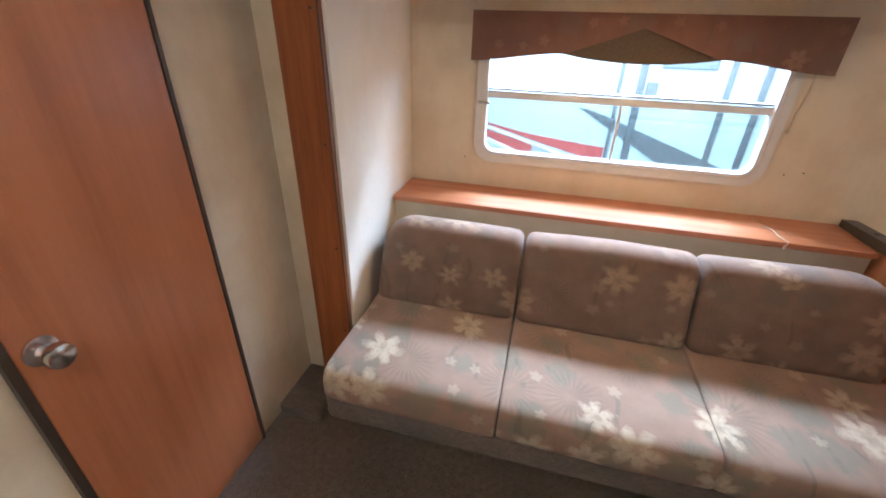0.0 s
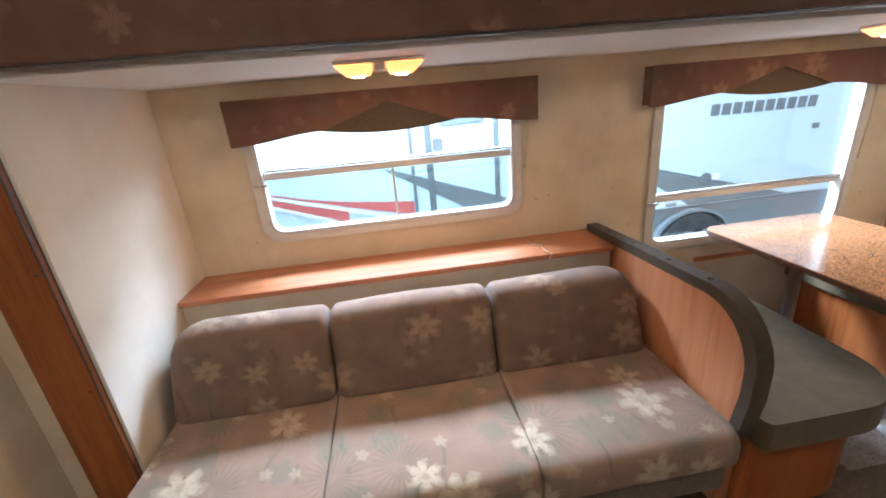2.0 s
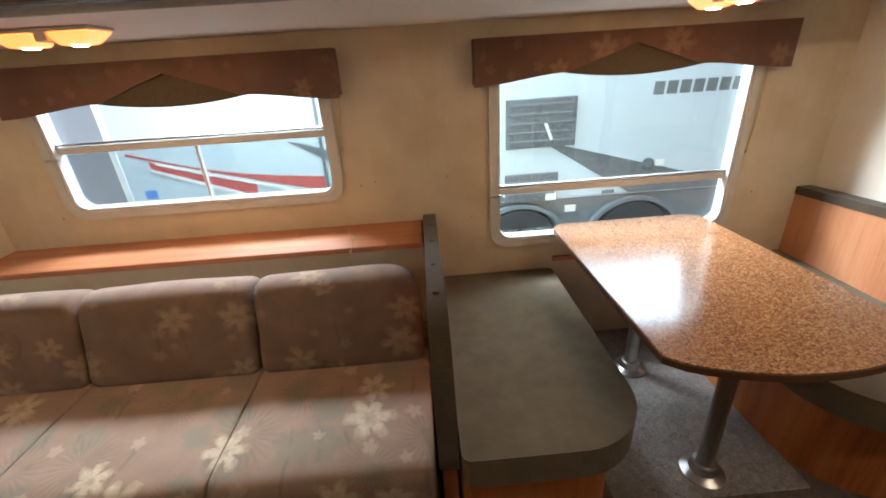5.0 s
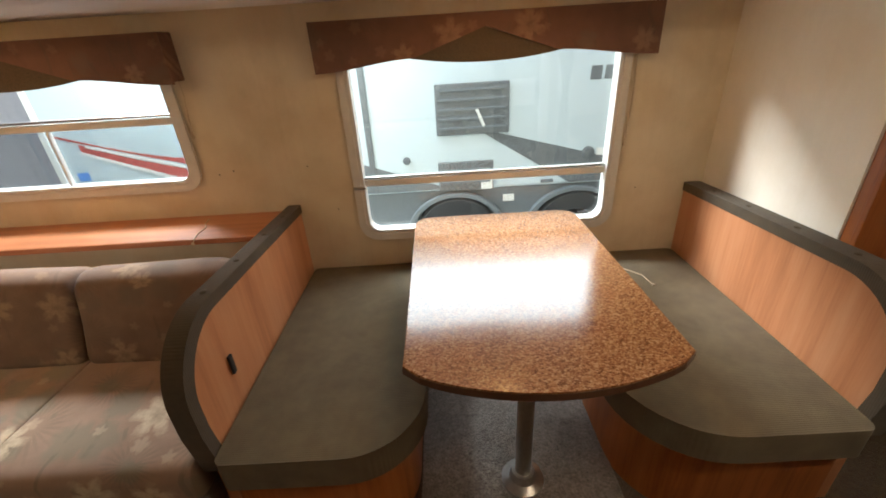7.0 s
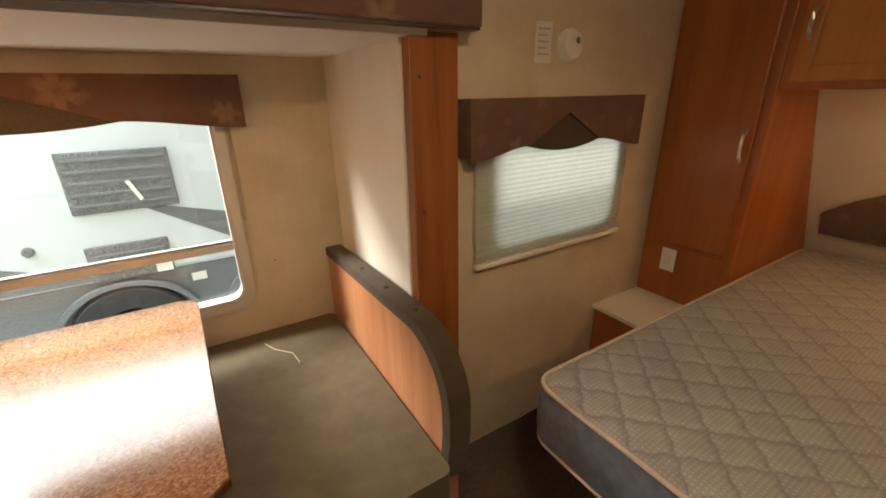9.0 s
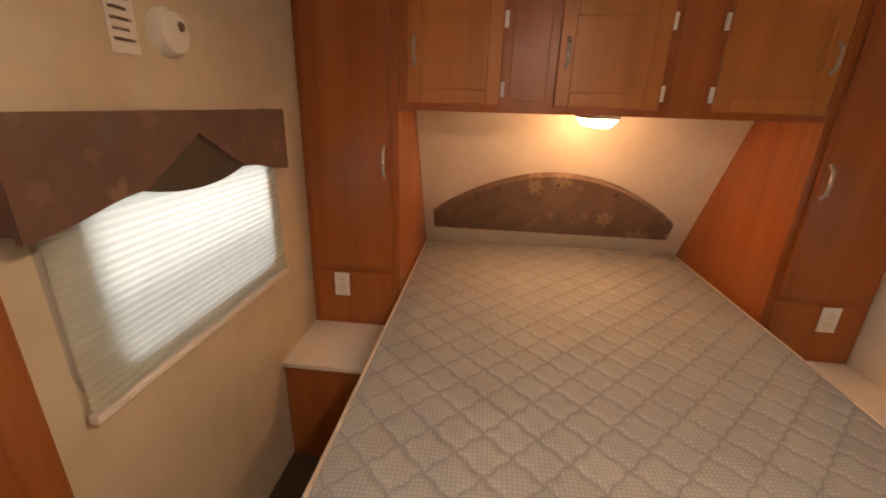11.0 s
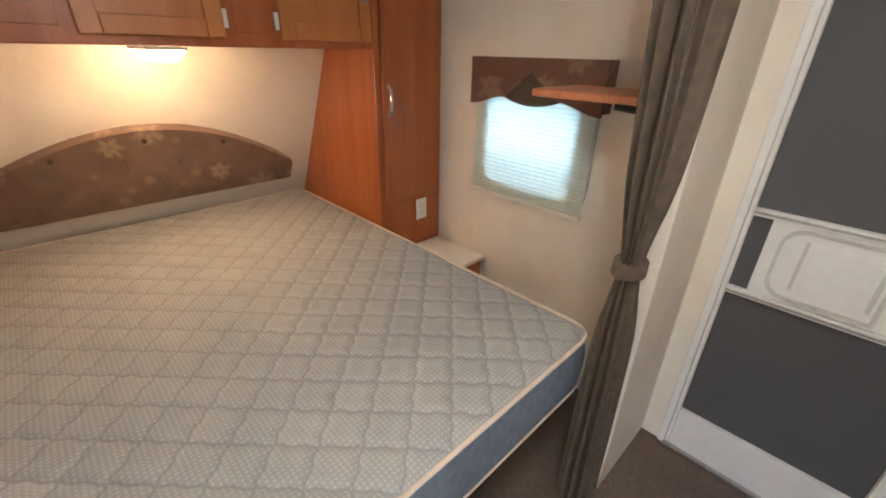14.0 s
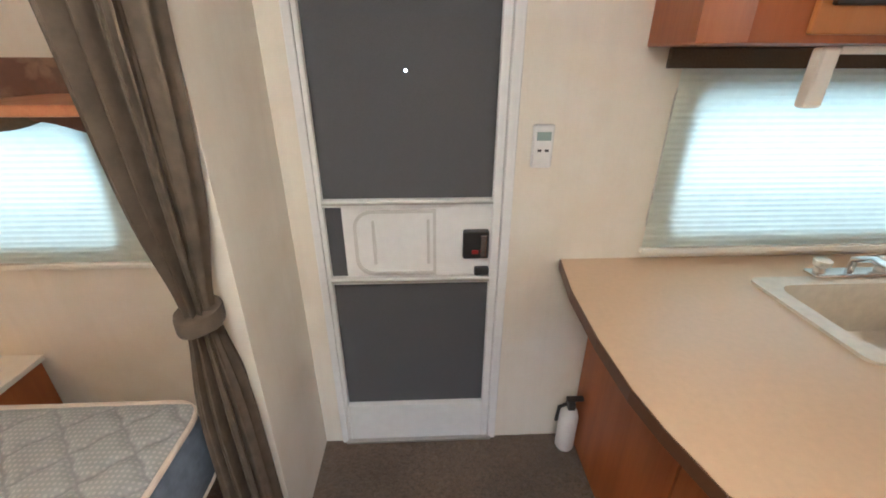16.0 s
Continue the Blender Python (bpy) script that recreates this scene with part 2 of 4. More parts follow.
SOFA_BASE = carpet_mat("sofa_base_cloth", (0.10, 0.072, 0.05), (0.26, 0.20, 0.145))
# Sofa floral darkened for the shade on the back cushions; headboard reuses it.
SOFA_SHADED = floral("sofa_floral_shaded", (0.20, 0.125, 0.083), (0.155, 0.095, 0.064), (0.38, 0.27, 0.17), (0.13, 0.1, 0.072), 0.3, 0.9, 0.55, 0.65)
VALANCE = floral("valance_floral", (0.165, 0.08, 0.05), (0.13, 0.062, 0.04), (0.33, 0.205, 0.12), (0.13, 0.1, 0.07), 0.15, 0.8, 0.32, 0.5)
VAL_PLAIN = plain("valance_insert_brown", (0.078, 0.056, 0.034), 0.9, 0, 0.2, 200, 0.2)
GREEN = corduroy("olive_corduroy", (0.15, 0.113, 0.058), (0.108, 0.08, 0.042))
GREEN_DARK = corduroy("dark_olive_binding", (0.085, 0.059, 0.031), (0.058, 0.041, 0.022))
GRANITE = granite("brown_speckled_laminate")
TABLE_EDGE = plain("table_edge_band", (0.10, 0.045, 0.022), 0.35)
CHROME = plain("chrome", (0.72, 0.71, 0.7), 0.18, 1.0, 0.03, 20, 0)
STEEL = plain("brushed_metal", (0.5, 0.48, 0.45), 0.32, 1.0, 0.08, 60, 0.05)
WHITE = plain("white_paint", (0.78, 0.77, 0.74), 0.4, 0, 0.03, 30, 0.03)
FRAME_W = plain("window_frame_paint", (0.60, 0.585, 0.545), 0.4, 0, 0.05, 25, 0.03)
PLASTIC = plain("ivory_plastic", (0.74, 0.70, 0.61), 0.4, 0, 0.03, 30, 0.02)
BLACK = plain("black_plastic", (0.02, 0.02, 0.02), 0.4, 0, 0.2, 30, 0.05)
SCREEN = plain("grey_insect_screen", (0.085, 0.085, 0.088), 0.75, 0, 0.12, 700, 0.3)
BLIND = blind_mat("pleated_shade_cloth", (0.74, 0.78, 0.69))
GLASS = glass_mat("window_glass")
HALF_SCREEN = glass_mat("fine_window_screen", (0.76, 0.78, 0.79))
BRASS = plain("dark_edge_trim", (0.05, 0.035, 0.025), 0.4)


# ---- mesh helpers ----
def finish(name, bm, mat, smooth=False):
    me = bpy.data.meshes.new(name)
    bmesh.ops.recalc_face_normals(bm, faces=bm.faces)
    bm.to_mesh(me)
    bm.free()
    for m in (mat if isinstance(mat, (list, tuple)) else [mat]):
        me.materials.append(m)
    if smooth:
        for p in me.polygons:
            p.use_smooth = True
        me.set_sharp_from_angle(angle=radians(40))
    return me


def part(name, bm, mat, parent=None, label="", smooth=False):
    ob = new(name, finish(name, bm, mat, smooth))
    if parent is not None:
        ob.parent = parent
    if label:
        ob["label"] = label
    return ob


def thing(name, label, category, group="", at=None):
    ob = new(name)
    ob.empty_display_size = 0.05
    if at is not None:
        ob.matrix_world = at
    return tagged(ob, label, category, group)


def structure(name, bm, mat, label, category, smooth=False):
    return tagged(part(name, bm, mat, smooth=smooth), label, category, kind="structure")


def box(bm, x0, x1, y0, y1, z0, z1, bevel=0.0, seg=2):
    r = bmesh.ops.create_cube(bm, size=1, matrix=Matrix.LocRotScale(((x0 + x1) / 2, (y0 + y1) / 2, (z0 + z1) / 2), None, (abs(x1 - x0), abs(y1 - y0), abs(z1 - z0))))
    if bevel:
        es = list({e for v in r["verts"] for e in v.link_edges})
        bmesh.ops.bevel(bm, geom=es, offset=bevel, segments=seg, profile=0.5, affect="EDGES")
    return bm


def boxed(x0, x1, y0, y1, z0, z1, bevel=0.0, seg=2):
    return box(bmesh.new(), x0, x1, y0, y1, z0, z1, bevel, seg)


def axes(plane):
    """How a flat outline (u, v) with a depth w lies in the world."""
    return {"xy": lambda u, v, w: (u, v, w), "xz": lambda u, v, w: (u, w, v), "yz": lambda u, v, w: (w, u, v)}[plane]


def prism(bm, outline, w0, w1, plane="xy", bevel=0.0, seg=2):
    f = axes(plane)
    a = [bm.verts.new(f(u, v, w0)) for u, v in outline]
    b = [bm.verts.new(f(u, v, w1)) for u, v in outline]
    n = len(outline)
    fs = [bm.faces.new(a[::-1]), bm.faces.new(b)]
    for i in range(n):
        bm.faces.new((a[i], a[(i + 1) % n], b[(i + 1) % n], b[i]))
    if bevel:
        es = [e for fc in fs for e in fc.edges]
        bmesh.ops.bevel(bm, geom=es, offset=bevel, segments=seg, profile=0.5, affect="EDGES")
    return bm


def rounded(u0, u1, v0, v1, r, seg=6):
    """The outline of a rectangle with rounded corners; r: one radius or four, from lower left round."""
    rs = r if isinstance(r, (list, tuple)) else [r] * 4
    pts = []
    for (cu, cv, a0), k in zip(((u0, v0, 180), (u1, v0, 270), (u1, v1, 0), (u0, v1, 90)), rs):
        if k <= 0:
            pts.append((cu, cv))
            continue
        mu, mv = cu + (k if cu == u0 else -k), cv + (k if cv == v0 else -k)
        for i in range(seg + 1):
            a = radians(a0 + 90 * i / seg)
            pts.append((mu + k * math.cos(a), mv + k * math.sin(a)))
    return pts


def ring(bm, outer, inner, w0, w1, plane):
    f = axes(plane)
    n = len(outer)
    vs = [[bm.verts.new(f(u, v, w)) for u, v in o] for o in (outer, inner) for w in (w0, w1)]
    oa, ob, ia, ib = vs
    for i in range(n):
        j = (i + 1) % n
        for q in ((oa[i], oa[j], ob[j], ob[i]), (ia[j], ia[i], ib[i], ib[j]), (ob[i], ob[j], ib[j], ib[i]), (oa[j], oa[i], ia[i], ia[j])):
            bm.faces.new(q)
    return bm


def tube(bm, points, radius, seg=10):
    """A round bar along points, with closed ends."""
    pts = [Vector(p) for p in points]
    rings = []
    for i, p in enumerate(pts):
        d = (pts[min(i + 1, len(pts) - 1)] - pts[max(i - 1, 0)]).normalized()
        side = d.cross(Vector((0, 0, 1)))
        side = side.normalized() if side.length > 1e-3 else Vector((1, 0, 0))
        up = side.cross(d).normalized()
        r = radius[i] if isinstance(radius, (list, tuple)) else radius
        rings.append([bm.verts.new(p + r * (math.cos(a) * side + math.sin(a) * up)) for a in (2 * math.pi * k / seg for k in range(seg))])
    for a, b in zip(rings, rings[1:]):
        for k in range(seg):
            bm.faces.new((a[k], a[(k + 1) % seg], b[(k + 1) % seg], b[k]))
    bm.faces.new(rings[0][::-1]), bm.faces.new(rings[-1])
    return bm


def lathe(bm, profile, centre, axis="z", seg=20):
    """A turned body: profile of (radius, height along the axis)."""
    cx, cy, cz = centre
    rings = []
    for r, h in profile:
        row = []
        for k in range(seg):
            a = 2 * math.pi * k / seg
            p, q = r * math.cos(a), r * math.sin(a)
            row.append(bm.verts.new({"z": (cx + p, cy + q, cz + h), "y": (cx + p, cy + h, cz + q), "x": (cx + h, cy + p, cz + q)}[axis]))
        rings.append(row)
    for a, b in zip(rings, rings[1:]):
        for k in range(seg):
            bm.faces.new((a[k], a[(k + 1) % seg], b[(k + 1) % seg], b[k]))
    bm.faces.new(rings[0][::-1]), bm.faces.new(rings[-1])
    return bm


def wall(name, label, mat, plane, w0, w1, u0, u1, z0, z1, holes=()):
    """A wall slab with rectangular openings (u0, u1, z0, z1)."""
    bm = bmesh.new()
    us = sorted({u0, u1, *[h[0] for h in holes], *[h[1] for h in holes]})
    zs = sorted({z0, z1, *[h[2] for h in holes], *[h[3] for h in holes]})
    us, zs = [u for u in us if u0 <= u <= u1], [z for z in zs if z0 <= z <= z1]
    for a, b in zip(us, us[1:]):
        for c, d in zip(zs, zs[1:]):
            if not any(h[0] <= a and b <= h[1] and h[2] <= c and d <= h[3] for h in holes):
                if plane == "xz":
                    box(bm, a, b, w0, w1, c, d)
                else:
                    box(bm, w0, w1, a, b, c, d)
    bmesh.ops.remove_doubles(bm, verts=bm.verts, dist=1e-5)
    return structure(name, bm, mat, label, "wall")


# ---- plan ----
SL, SR, SY, SZ = -0.69, 3.345, 2.055, 1.655      # slide-out: left, right, back, ceiling
WL, WR, WX, CZ = 1.295, -1.09, -0.965, 1.93     # main walls and ceiling
WB = 1.325                                      # window wall of the bedroom
WIN_A, WIN_B = (-0.32, 0.915, 0.955, 1.5), (1.69, 2.88, 0.64, 1.5)
WIN_C, WIN_D, WIN_K = (3.675, 4.36, 0.945, 1.37), (3.905, 4.385, 0.935, 1.36), (0.985, 2.18, 0.945, 1.42)

bm = boxed(-1.2, 6.0, -1.15, 2.07, -0.08, 0.0)
structure("floor", bm, CARPET, "worn dark brown short pile carpet floor", "floor")
bm = boxed(-1.2, 6.0, -1.15, WB, CZ, CZ + 0.06)
structure("ceiling", bm, CEIL, "white textured trailer ceiling", "ceiling")
bm = boxed(SL - 0.06, SR + 0.06, WL - 0.03, SY + 0.06, SZ, SZ + 0.06)
structure("ceiling_slide_out", bm, CEIL, "low white textured ceiling of the slide-out", "ceiling")
E2 = 0.004


def grow(w, e=E2):
    return (w[0] - e, w[1] + e, w[2] - e, w[3] + e)


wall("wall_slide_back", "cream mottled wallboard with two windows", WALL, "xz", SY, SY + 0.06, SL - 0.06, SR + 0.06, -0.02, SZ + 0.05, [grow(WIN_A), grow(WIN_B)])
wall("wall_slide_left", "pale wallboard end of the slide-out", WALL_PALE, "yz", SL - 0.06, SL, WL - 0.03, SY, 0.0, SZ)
wall("wall_slide_right", "pale wallboard end of the slide-out", WALL_PALE, "yz", SR, SR + 0.06, 1.326, SY, 0.0, SZ)
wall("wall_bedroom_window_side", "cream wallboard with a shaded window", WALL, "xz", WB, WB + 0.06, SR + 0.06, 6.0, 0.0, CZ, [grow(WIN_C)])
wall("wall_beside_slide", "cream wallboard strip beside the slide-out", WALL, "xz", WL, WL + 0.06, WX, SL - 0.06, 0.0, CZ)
wall("wall_over_slide", "cream wallboard over the slide-out opening", WALL, "xz", WL - 0.05, WL + 0.06, SL - 0.06, SR + 0.06, SZ + 0.065, CZ)
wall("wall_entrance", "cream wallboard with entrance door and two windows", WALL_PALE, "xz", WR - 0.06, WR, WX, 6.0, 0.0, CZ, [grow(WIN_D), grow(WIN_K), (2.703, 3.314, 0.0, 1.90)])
wall("wall_bath", "cream wallboard round a narrow door", WALL, "yz", WX - 0.06, WX, WR - 0.06, WL, 0.0, CZ, [(0.38, 0.905, 0.0, 1.86)])
# the nose wall behind the bed leans back towards the floor
bm = prism(bmesh.new(), [(5.95, 0.0), (5.58 + 0.53 * 0.67, 0.0), (5.58 - 0.53 * (CZ - 0.67), CZ), (5.95, CZ)], WR, WB, "xz")
structure("wall_nose", bm, WALL_PALE, "pale sloping front wall behind the bed", "wall")
wall("wall_bath_backing", "plain wall behind the narrow door", WALL, "yz", WX - 0.5, WX - 0.45, WR, WL, 0.0, CZ)


def window(name, label, w, plane, face, inward, rail=None, mullion=None, r=0.07, out=0.05, border=0.035, screen=None):
    """A rounded trailer window: ring frame proud of the wall, rails and a pane."""
    top = thing(name, label, "window")
    top["kind"] = "structure"
    u0, u1, v0, v1 = w
    outer = rounded(u0 - border, u1 + border, v0 - border, v1 + border, r + border * 0.6)
    inner = rounded(u0, u1, v0, v1, r)
    bm = ring(bmesh.new(), outer, inner, face, face + inward * 0.016, plane)
    part("window_frame", bm, FRAME_W, top, "white rounded frame", True)
    o2, i2 = rounded(u0 + 0.001, u1 - 0.001, v0 + 0.001, v1 - 0.001, r), rounded(u0 + 0.016, u1 - 0.016, v0 + 0.016, v1 - 0.016, r - 0.015)
    bm = ring(bmesh.new(), o2, i2, face + inward * 0.012, face - inward * out, plane)
    part("inner_frame", bm, FRAME_W, top, "", True)
    f = axes(plane)
    wa, wb = sorted((face - inward * 0.012, face - inward * 0.035))

    def bar(name, a, b, c, d, mat):
        lo, hi = f(a, c, wa), f(b, d, wb)
        part(name, boxed(lo[0], hi[0], lo[1], hi[1], lo[2], hi[2], 0.004), mat, top)

    if rail:
        bar("window_rail", u0 + 0.014, u1 - 0.014, rail - 0.016, rail + 0.016, FRAME_W)
        bar("window_rail", u0 + 0.014, u1 - 0.014, rail + 0.02, rail + 0.032, STEEL)
    if mullion:
        bar("mullion", mullion - 0.006, mullion + 0.006, v0 + 0.014, rail - 0.016, FRAME_W)
    lip = face - inward * 0.04
    bm = prism(bmesh.new(), inner, lip, lip - inward * 0.004, plane)
    p = part("pane", bm, GLASS, top)
    p.visible_shadow = False
    if screen:
        part("half_screen", prism(bmesh.new(), [(u0 + 0.017, v0 + 0.02), (u1 - 0.017, v0 + 0.02), (u1 - 0.017, screen), (u0 + 0.017, screen)], lip + inward * 0.006, lip + inward * 0.008, plane), HALF_SCREEN, top, "fine grey half screen")
    return top


window("window_1", "white framed sliding window above the sofa", WIN_A, "xz", SY, -1, 1.24, 0.305, screen=1.225)
window("window_2", "tall white framed window above the dinette table", WIN_B, "xz", SY, -1, 0.895)
window("window_3", "small bedroom window behind a pleated shade", WIN_C, "xz", WB, -1, border=0.065, screen=1.15)
window("window_4", "small bedroom window behind a pleated shade", WIN_D, "xz", WR, 1, border=0.06, screen=1.12)
window("window_5", "kitchen window behind a pleated shade", WIN_K, "xz", WR, 1, border=0.05, screen=1.14)


# ---- valances, shades, posts ----
def valance(x0, x1, z0, z1, front, back, label, hump=0.5, peak=0.05):
    """A fabric covered window box: scalloped front board, two ends and a plain insert."""
    top = thing("valance", label, "valance", "floral window valances")
    s = 1 if back > front else -1
    n, w, h = 48, x1 - x0, z1 - z0
    lower = []
    for i in range(n + 1):
        d = abs(i / n - hump) / 0.5
        if d > 0.42:
            k = (1 - d) / 0.58
            z = z0 + h * (0.20 * k * k * (3 - 2 * k))
        else:
            z = z0 + h * (0.20 + 0.53 * (1 - d / 0.42))
        lower.append((x0 + w * i / n, max(z, z0)))
    outline = lower + [(x1, z1), (x0, z1)]
    part("front_board", prism(bmesh.new(), outline, front, front + s * 0.014, "xz"), VALANCE, top)
    part("end_board", boxed(x0, x0 + 0.014, *sorted((front + s * 0.014, back)), z0 + 0.01, z1, 0.003), VALANCE, top)
    part("end_board", boxed(x1 - 0.014, x1, *sorted((front + s * 0.014, back)), z0 + 0.01, z1, 0.003), VALANCE, top)
    part("top_board", boxed(x0 + 0.015, x1 - 0.015, *sorted((front + s * 0.016, back)), z1 - 0.02, z1 - 0.006), VAL_PLAIN, top)
    ins = []
    cx, hw = x0 + w * hump, w * 0.225
    for i in range(13):
        t = -1 + i / 6
        ins.append((cx + hw * t, z0 + 0.05 * h + 0.15 * h * t * t))
    ins += [(cx + hw, z1 - 0.03), (cx - hw, z1 - 0.03)]
    part("insert", prism(bmesh.new(), ins, front + s * 0.016, front + s * 0.024, "xz"), VAL_PLAIN, top, "plain brown insert")
    return top


valance(-0.378, 1.008, 1.392, 1.584, 1.962, SY, "rust brown floral valance over the sofa window")
valance(1.585, 2.993, 1.395, 1.584, 1.985, SY, "rust brown floral valance over the dinette window")
valance(3.54, 4.42, 1.29, 1.487, 1.24, WB, "dark floral valance over a bedroom window")
valance(3.81, 4.44, 1.285, 1.477, -1.01, WR, "brown floral valance over a bedroom window")


def shade(x0, x1, z0, z1, y, inward, label):
    """A pleated cellular shade with head and bottom rails and a cord tab."""
    top = thing("pleated_shade", label, "window shade", "pleated shades")
    bm = bmesh.new()
    n = int((z1 - z0) / 0.009)
    rows = []
    for i in range(n + 1):
        z = z0 + (z1 - z0) * i / n
        d = y + inward * (0.0013 if i % 2 else -0.0013)
        rows.append((bm.verts.new((x0, d, z)), bm.verts.new((x1, d, z))))
    for a, b in zip(rows, rows[1:]):
        bm.faces.new((a[0], a[1], b[1], b[0]))
    part("pleats", bm, BLIND, top)
    part("bottom_rail", boxed(x0 - 0.003, x1 + 0.003, y - 0.012, y + 0.012, z0 - 0.022, z0 - 0.001, 0.004), PLASTIC, top)
    part("head_rail", boxed(x0 - 0.003, x1 + 0.003, y - 0.014, y + 0.014, z1 + 0.001, z1 + 0.025, 0.004), PLASTIC, top)
    return top


shade(3.60, 4.42, 0.905, 1.42, WB - 0.035, -1, "cream pleated shade lowered over a bedroom window")
shade(3.845, 4.44, 0.885, 1.42, WR + 0.035, 1, "pale pleated shade lowered over a bedroom window")
shade(0.93, 2.245, 0.905, 1.48, WR + 0.035, 1, "pale green pleated shade lowered over the kitchen window")


def post(x0, x1, y, label):
    top = thing("corner_post", label, "post", "slide-out posts")
    part("board", boxed(x0, x1, y, y + 0.02, 0.0, 1.668, 0.003), OAK_SHADED, top)
    part("return_board", boxed(x0 + 0.004, x1 - 0.004, y + 0.021, y + 0.053, 0.0, 1.66), OAK_SHADED, top)
    for z in (0.35, 0.75, 1.15, 1.55):
        part("screw", lathe(bmesh.new(), [(0.005, 0.0), (0.005, -0.002), (0.003, -0.003)], (x1 - 0.025 if x0 < 0 else x0 + 0.03, y, z), "y", 10), BRASS, top)
    return top


post(-0.855, -0.70, 1.24, "orange oak corner post of the slide-out opening")
post(3.348, 3.512, 1.27, "orange oak corner post of the slide-out opening")
part("seal_strip", boxed(-0.704, -0.700, 1.238, 1.262, 0.0, 1.66), BRASS, bpy.data.objects["corner_post"])

fascia = thing("fascia_board", "long dark floral fabric fascia over the slide-out", "fascia")
part("fabric_board", boxed(-0.85, 3.545, 1.195, 1.235, 1.675, CZ - 0.002, 0.006), VALANCE, fascia)
part("lower_trim", boxed(-0.845, 3.54, 1.20, 1.232, 1.668, 1.674), BRASS, fascia)

# ---- sofa ----
plinth = boxed(-0.69, 1.31, 1.06, 1.76, 0.0, 0.16, 0.02, 3)
tagged(part("sofa_plinth", plinth, CARPET), "low brown carpeted plinth under the sofa", "plinth")
step = boxed(WX + 0.003, -0.77, 1.03, WL - 0.004, 0.0, 0.055, 0.01)
tagged(part("carpet_step", step, CARPET), "small brown carpeted step beside the sofa", "step")


def cushion(x0, x1, outline, puff, r, parent, name, mat, nx=22, ends=(0.0, 0.0)):
    """A soft upholstered block: an outline in y and z swept along x with swelling, rounded ends."""
    bm = bmesh.new()
    cy = sum(p[0] for p in outline) / len(outline)
    cz = sum(p[1] for p in outline) / len(outline)
    zlo, zhi = min(p[1] for p in outline), max(p[1] for p in outline)
    rows = []
    for i in range(nx + 1):
        t = i / nx
        x = x0 + (x1 - x0) * (0.5 - 0.5 * math.cos(math.pi * t)) if nx > 8 else x0 + (x1 - x0) * t
        e = min(x - x0, x1 - x)
        k = r - math.sqrt(max(0.0, r * r - (r - e) ** 2)) if e < r else 0.0
        row = []
        for y, z in outline:
            d = Vector((y - cy, z - cz))
            ln = d.length
            bulge = puff * math.sin(math.pi * t) + 0.004 * noise.noise(Vector((x * 6, y * 6, z * 6 + len(name))))
            d = d * ((ln - k + bulge) / ln)
            zz = cz + d.y
            for big, gap in ((ends[0], x - x0), (ends[1], x1 - x)):
                if big and gap < big:
                    zz -= (big - math.sqrt(big * big - (big - gap) ** 2)) * max(0.0, (z - zlo) / (zhi - zlo)) ** 2
            row.append(bm.verts.new((x, cy + d.x, zz)))
        rows.append(row)
    m = len(outline)
    for a, b in zip(rows, rows[1:]):
        for j in range(m):
            bm.faces.new((a[j], a[(j + 1) % m], b[(j + 1) % m], b[j]))
    bm.faces.new(rows[0][::-1]), bm.faces.new(rows[-1])
    return part(name, bm, mat, parent, "", True)


sofa = thing("sofa", "brown floral three seat sofa with loose back cushions", "sofa")
part("base", boxed(-0.675, 1.305, 0.95, 1.72, 0.161, 0.286, 0.02, 3), SOFA_BASE, sofa, "coarse brown base panel")
seat_line = rounded(0.92, 1.70, 0.285, 0.43, [0.045, 0.02, 0.03, 0.05], 5)


def tilt(outline, y0, z0, deg):
    c, s = math.cos(radians(deg)), math.sin(radians(deg))
    return [(y0 + (y - y0) * c - (z - z0) * s, z0 + (y - y0) * s + (z - z0) * c) for y, z in outline]


def fine(outline, step=0.04):
    out = []
    for (a, b), (c, d) in zip(outline, outline[1:] + outline[:1]):
        n = max(1, int(math.hypot(c - a, d - b) / step))
        out += [(a + (c - a) * i / n, b + (d - b) * i / n) for i in range(n)]
    return out


for x0, x1 in ((-0.655, -0.03), (-0.026, 0.636), (0.640, 1.305)):
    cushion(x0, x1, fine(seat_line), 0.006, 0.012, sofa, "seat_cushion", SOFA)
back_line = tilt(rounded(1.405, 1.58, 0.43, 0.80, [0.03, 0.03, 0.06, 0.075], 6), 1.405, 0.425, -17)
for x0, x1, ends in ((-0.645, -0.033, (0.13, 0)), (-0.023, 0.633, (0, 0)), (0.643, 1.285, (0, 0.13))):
    cushion(x0, x1, fine(back_line), 0.012, 0.035, sofa, "back_cushion", SOFA_SHADED, 30, ends)

shelf = thing("back_shelf", "long orange wood ledge behind the sofa", "shelf")
part("top_board", boxed(SL + 0.002, 1.31, 1.76, SY - 0.002, 0.762, 0.788, 0.004), OAK_X, shelf)
part("front_panel", boxed(SL + 0.002, 1.31, 1.785, 1.80, 0.10, 0.761), WALL, shelf, "cream front panel")

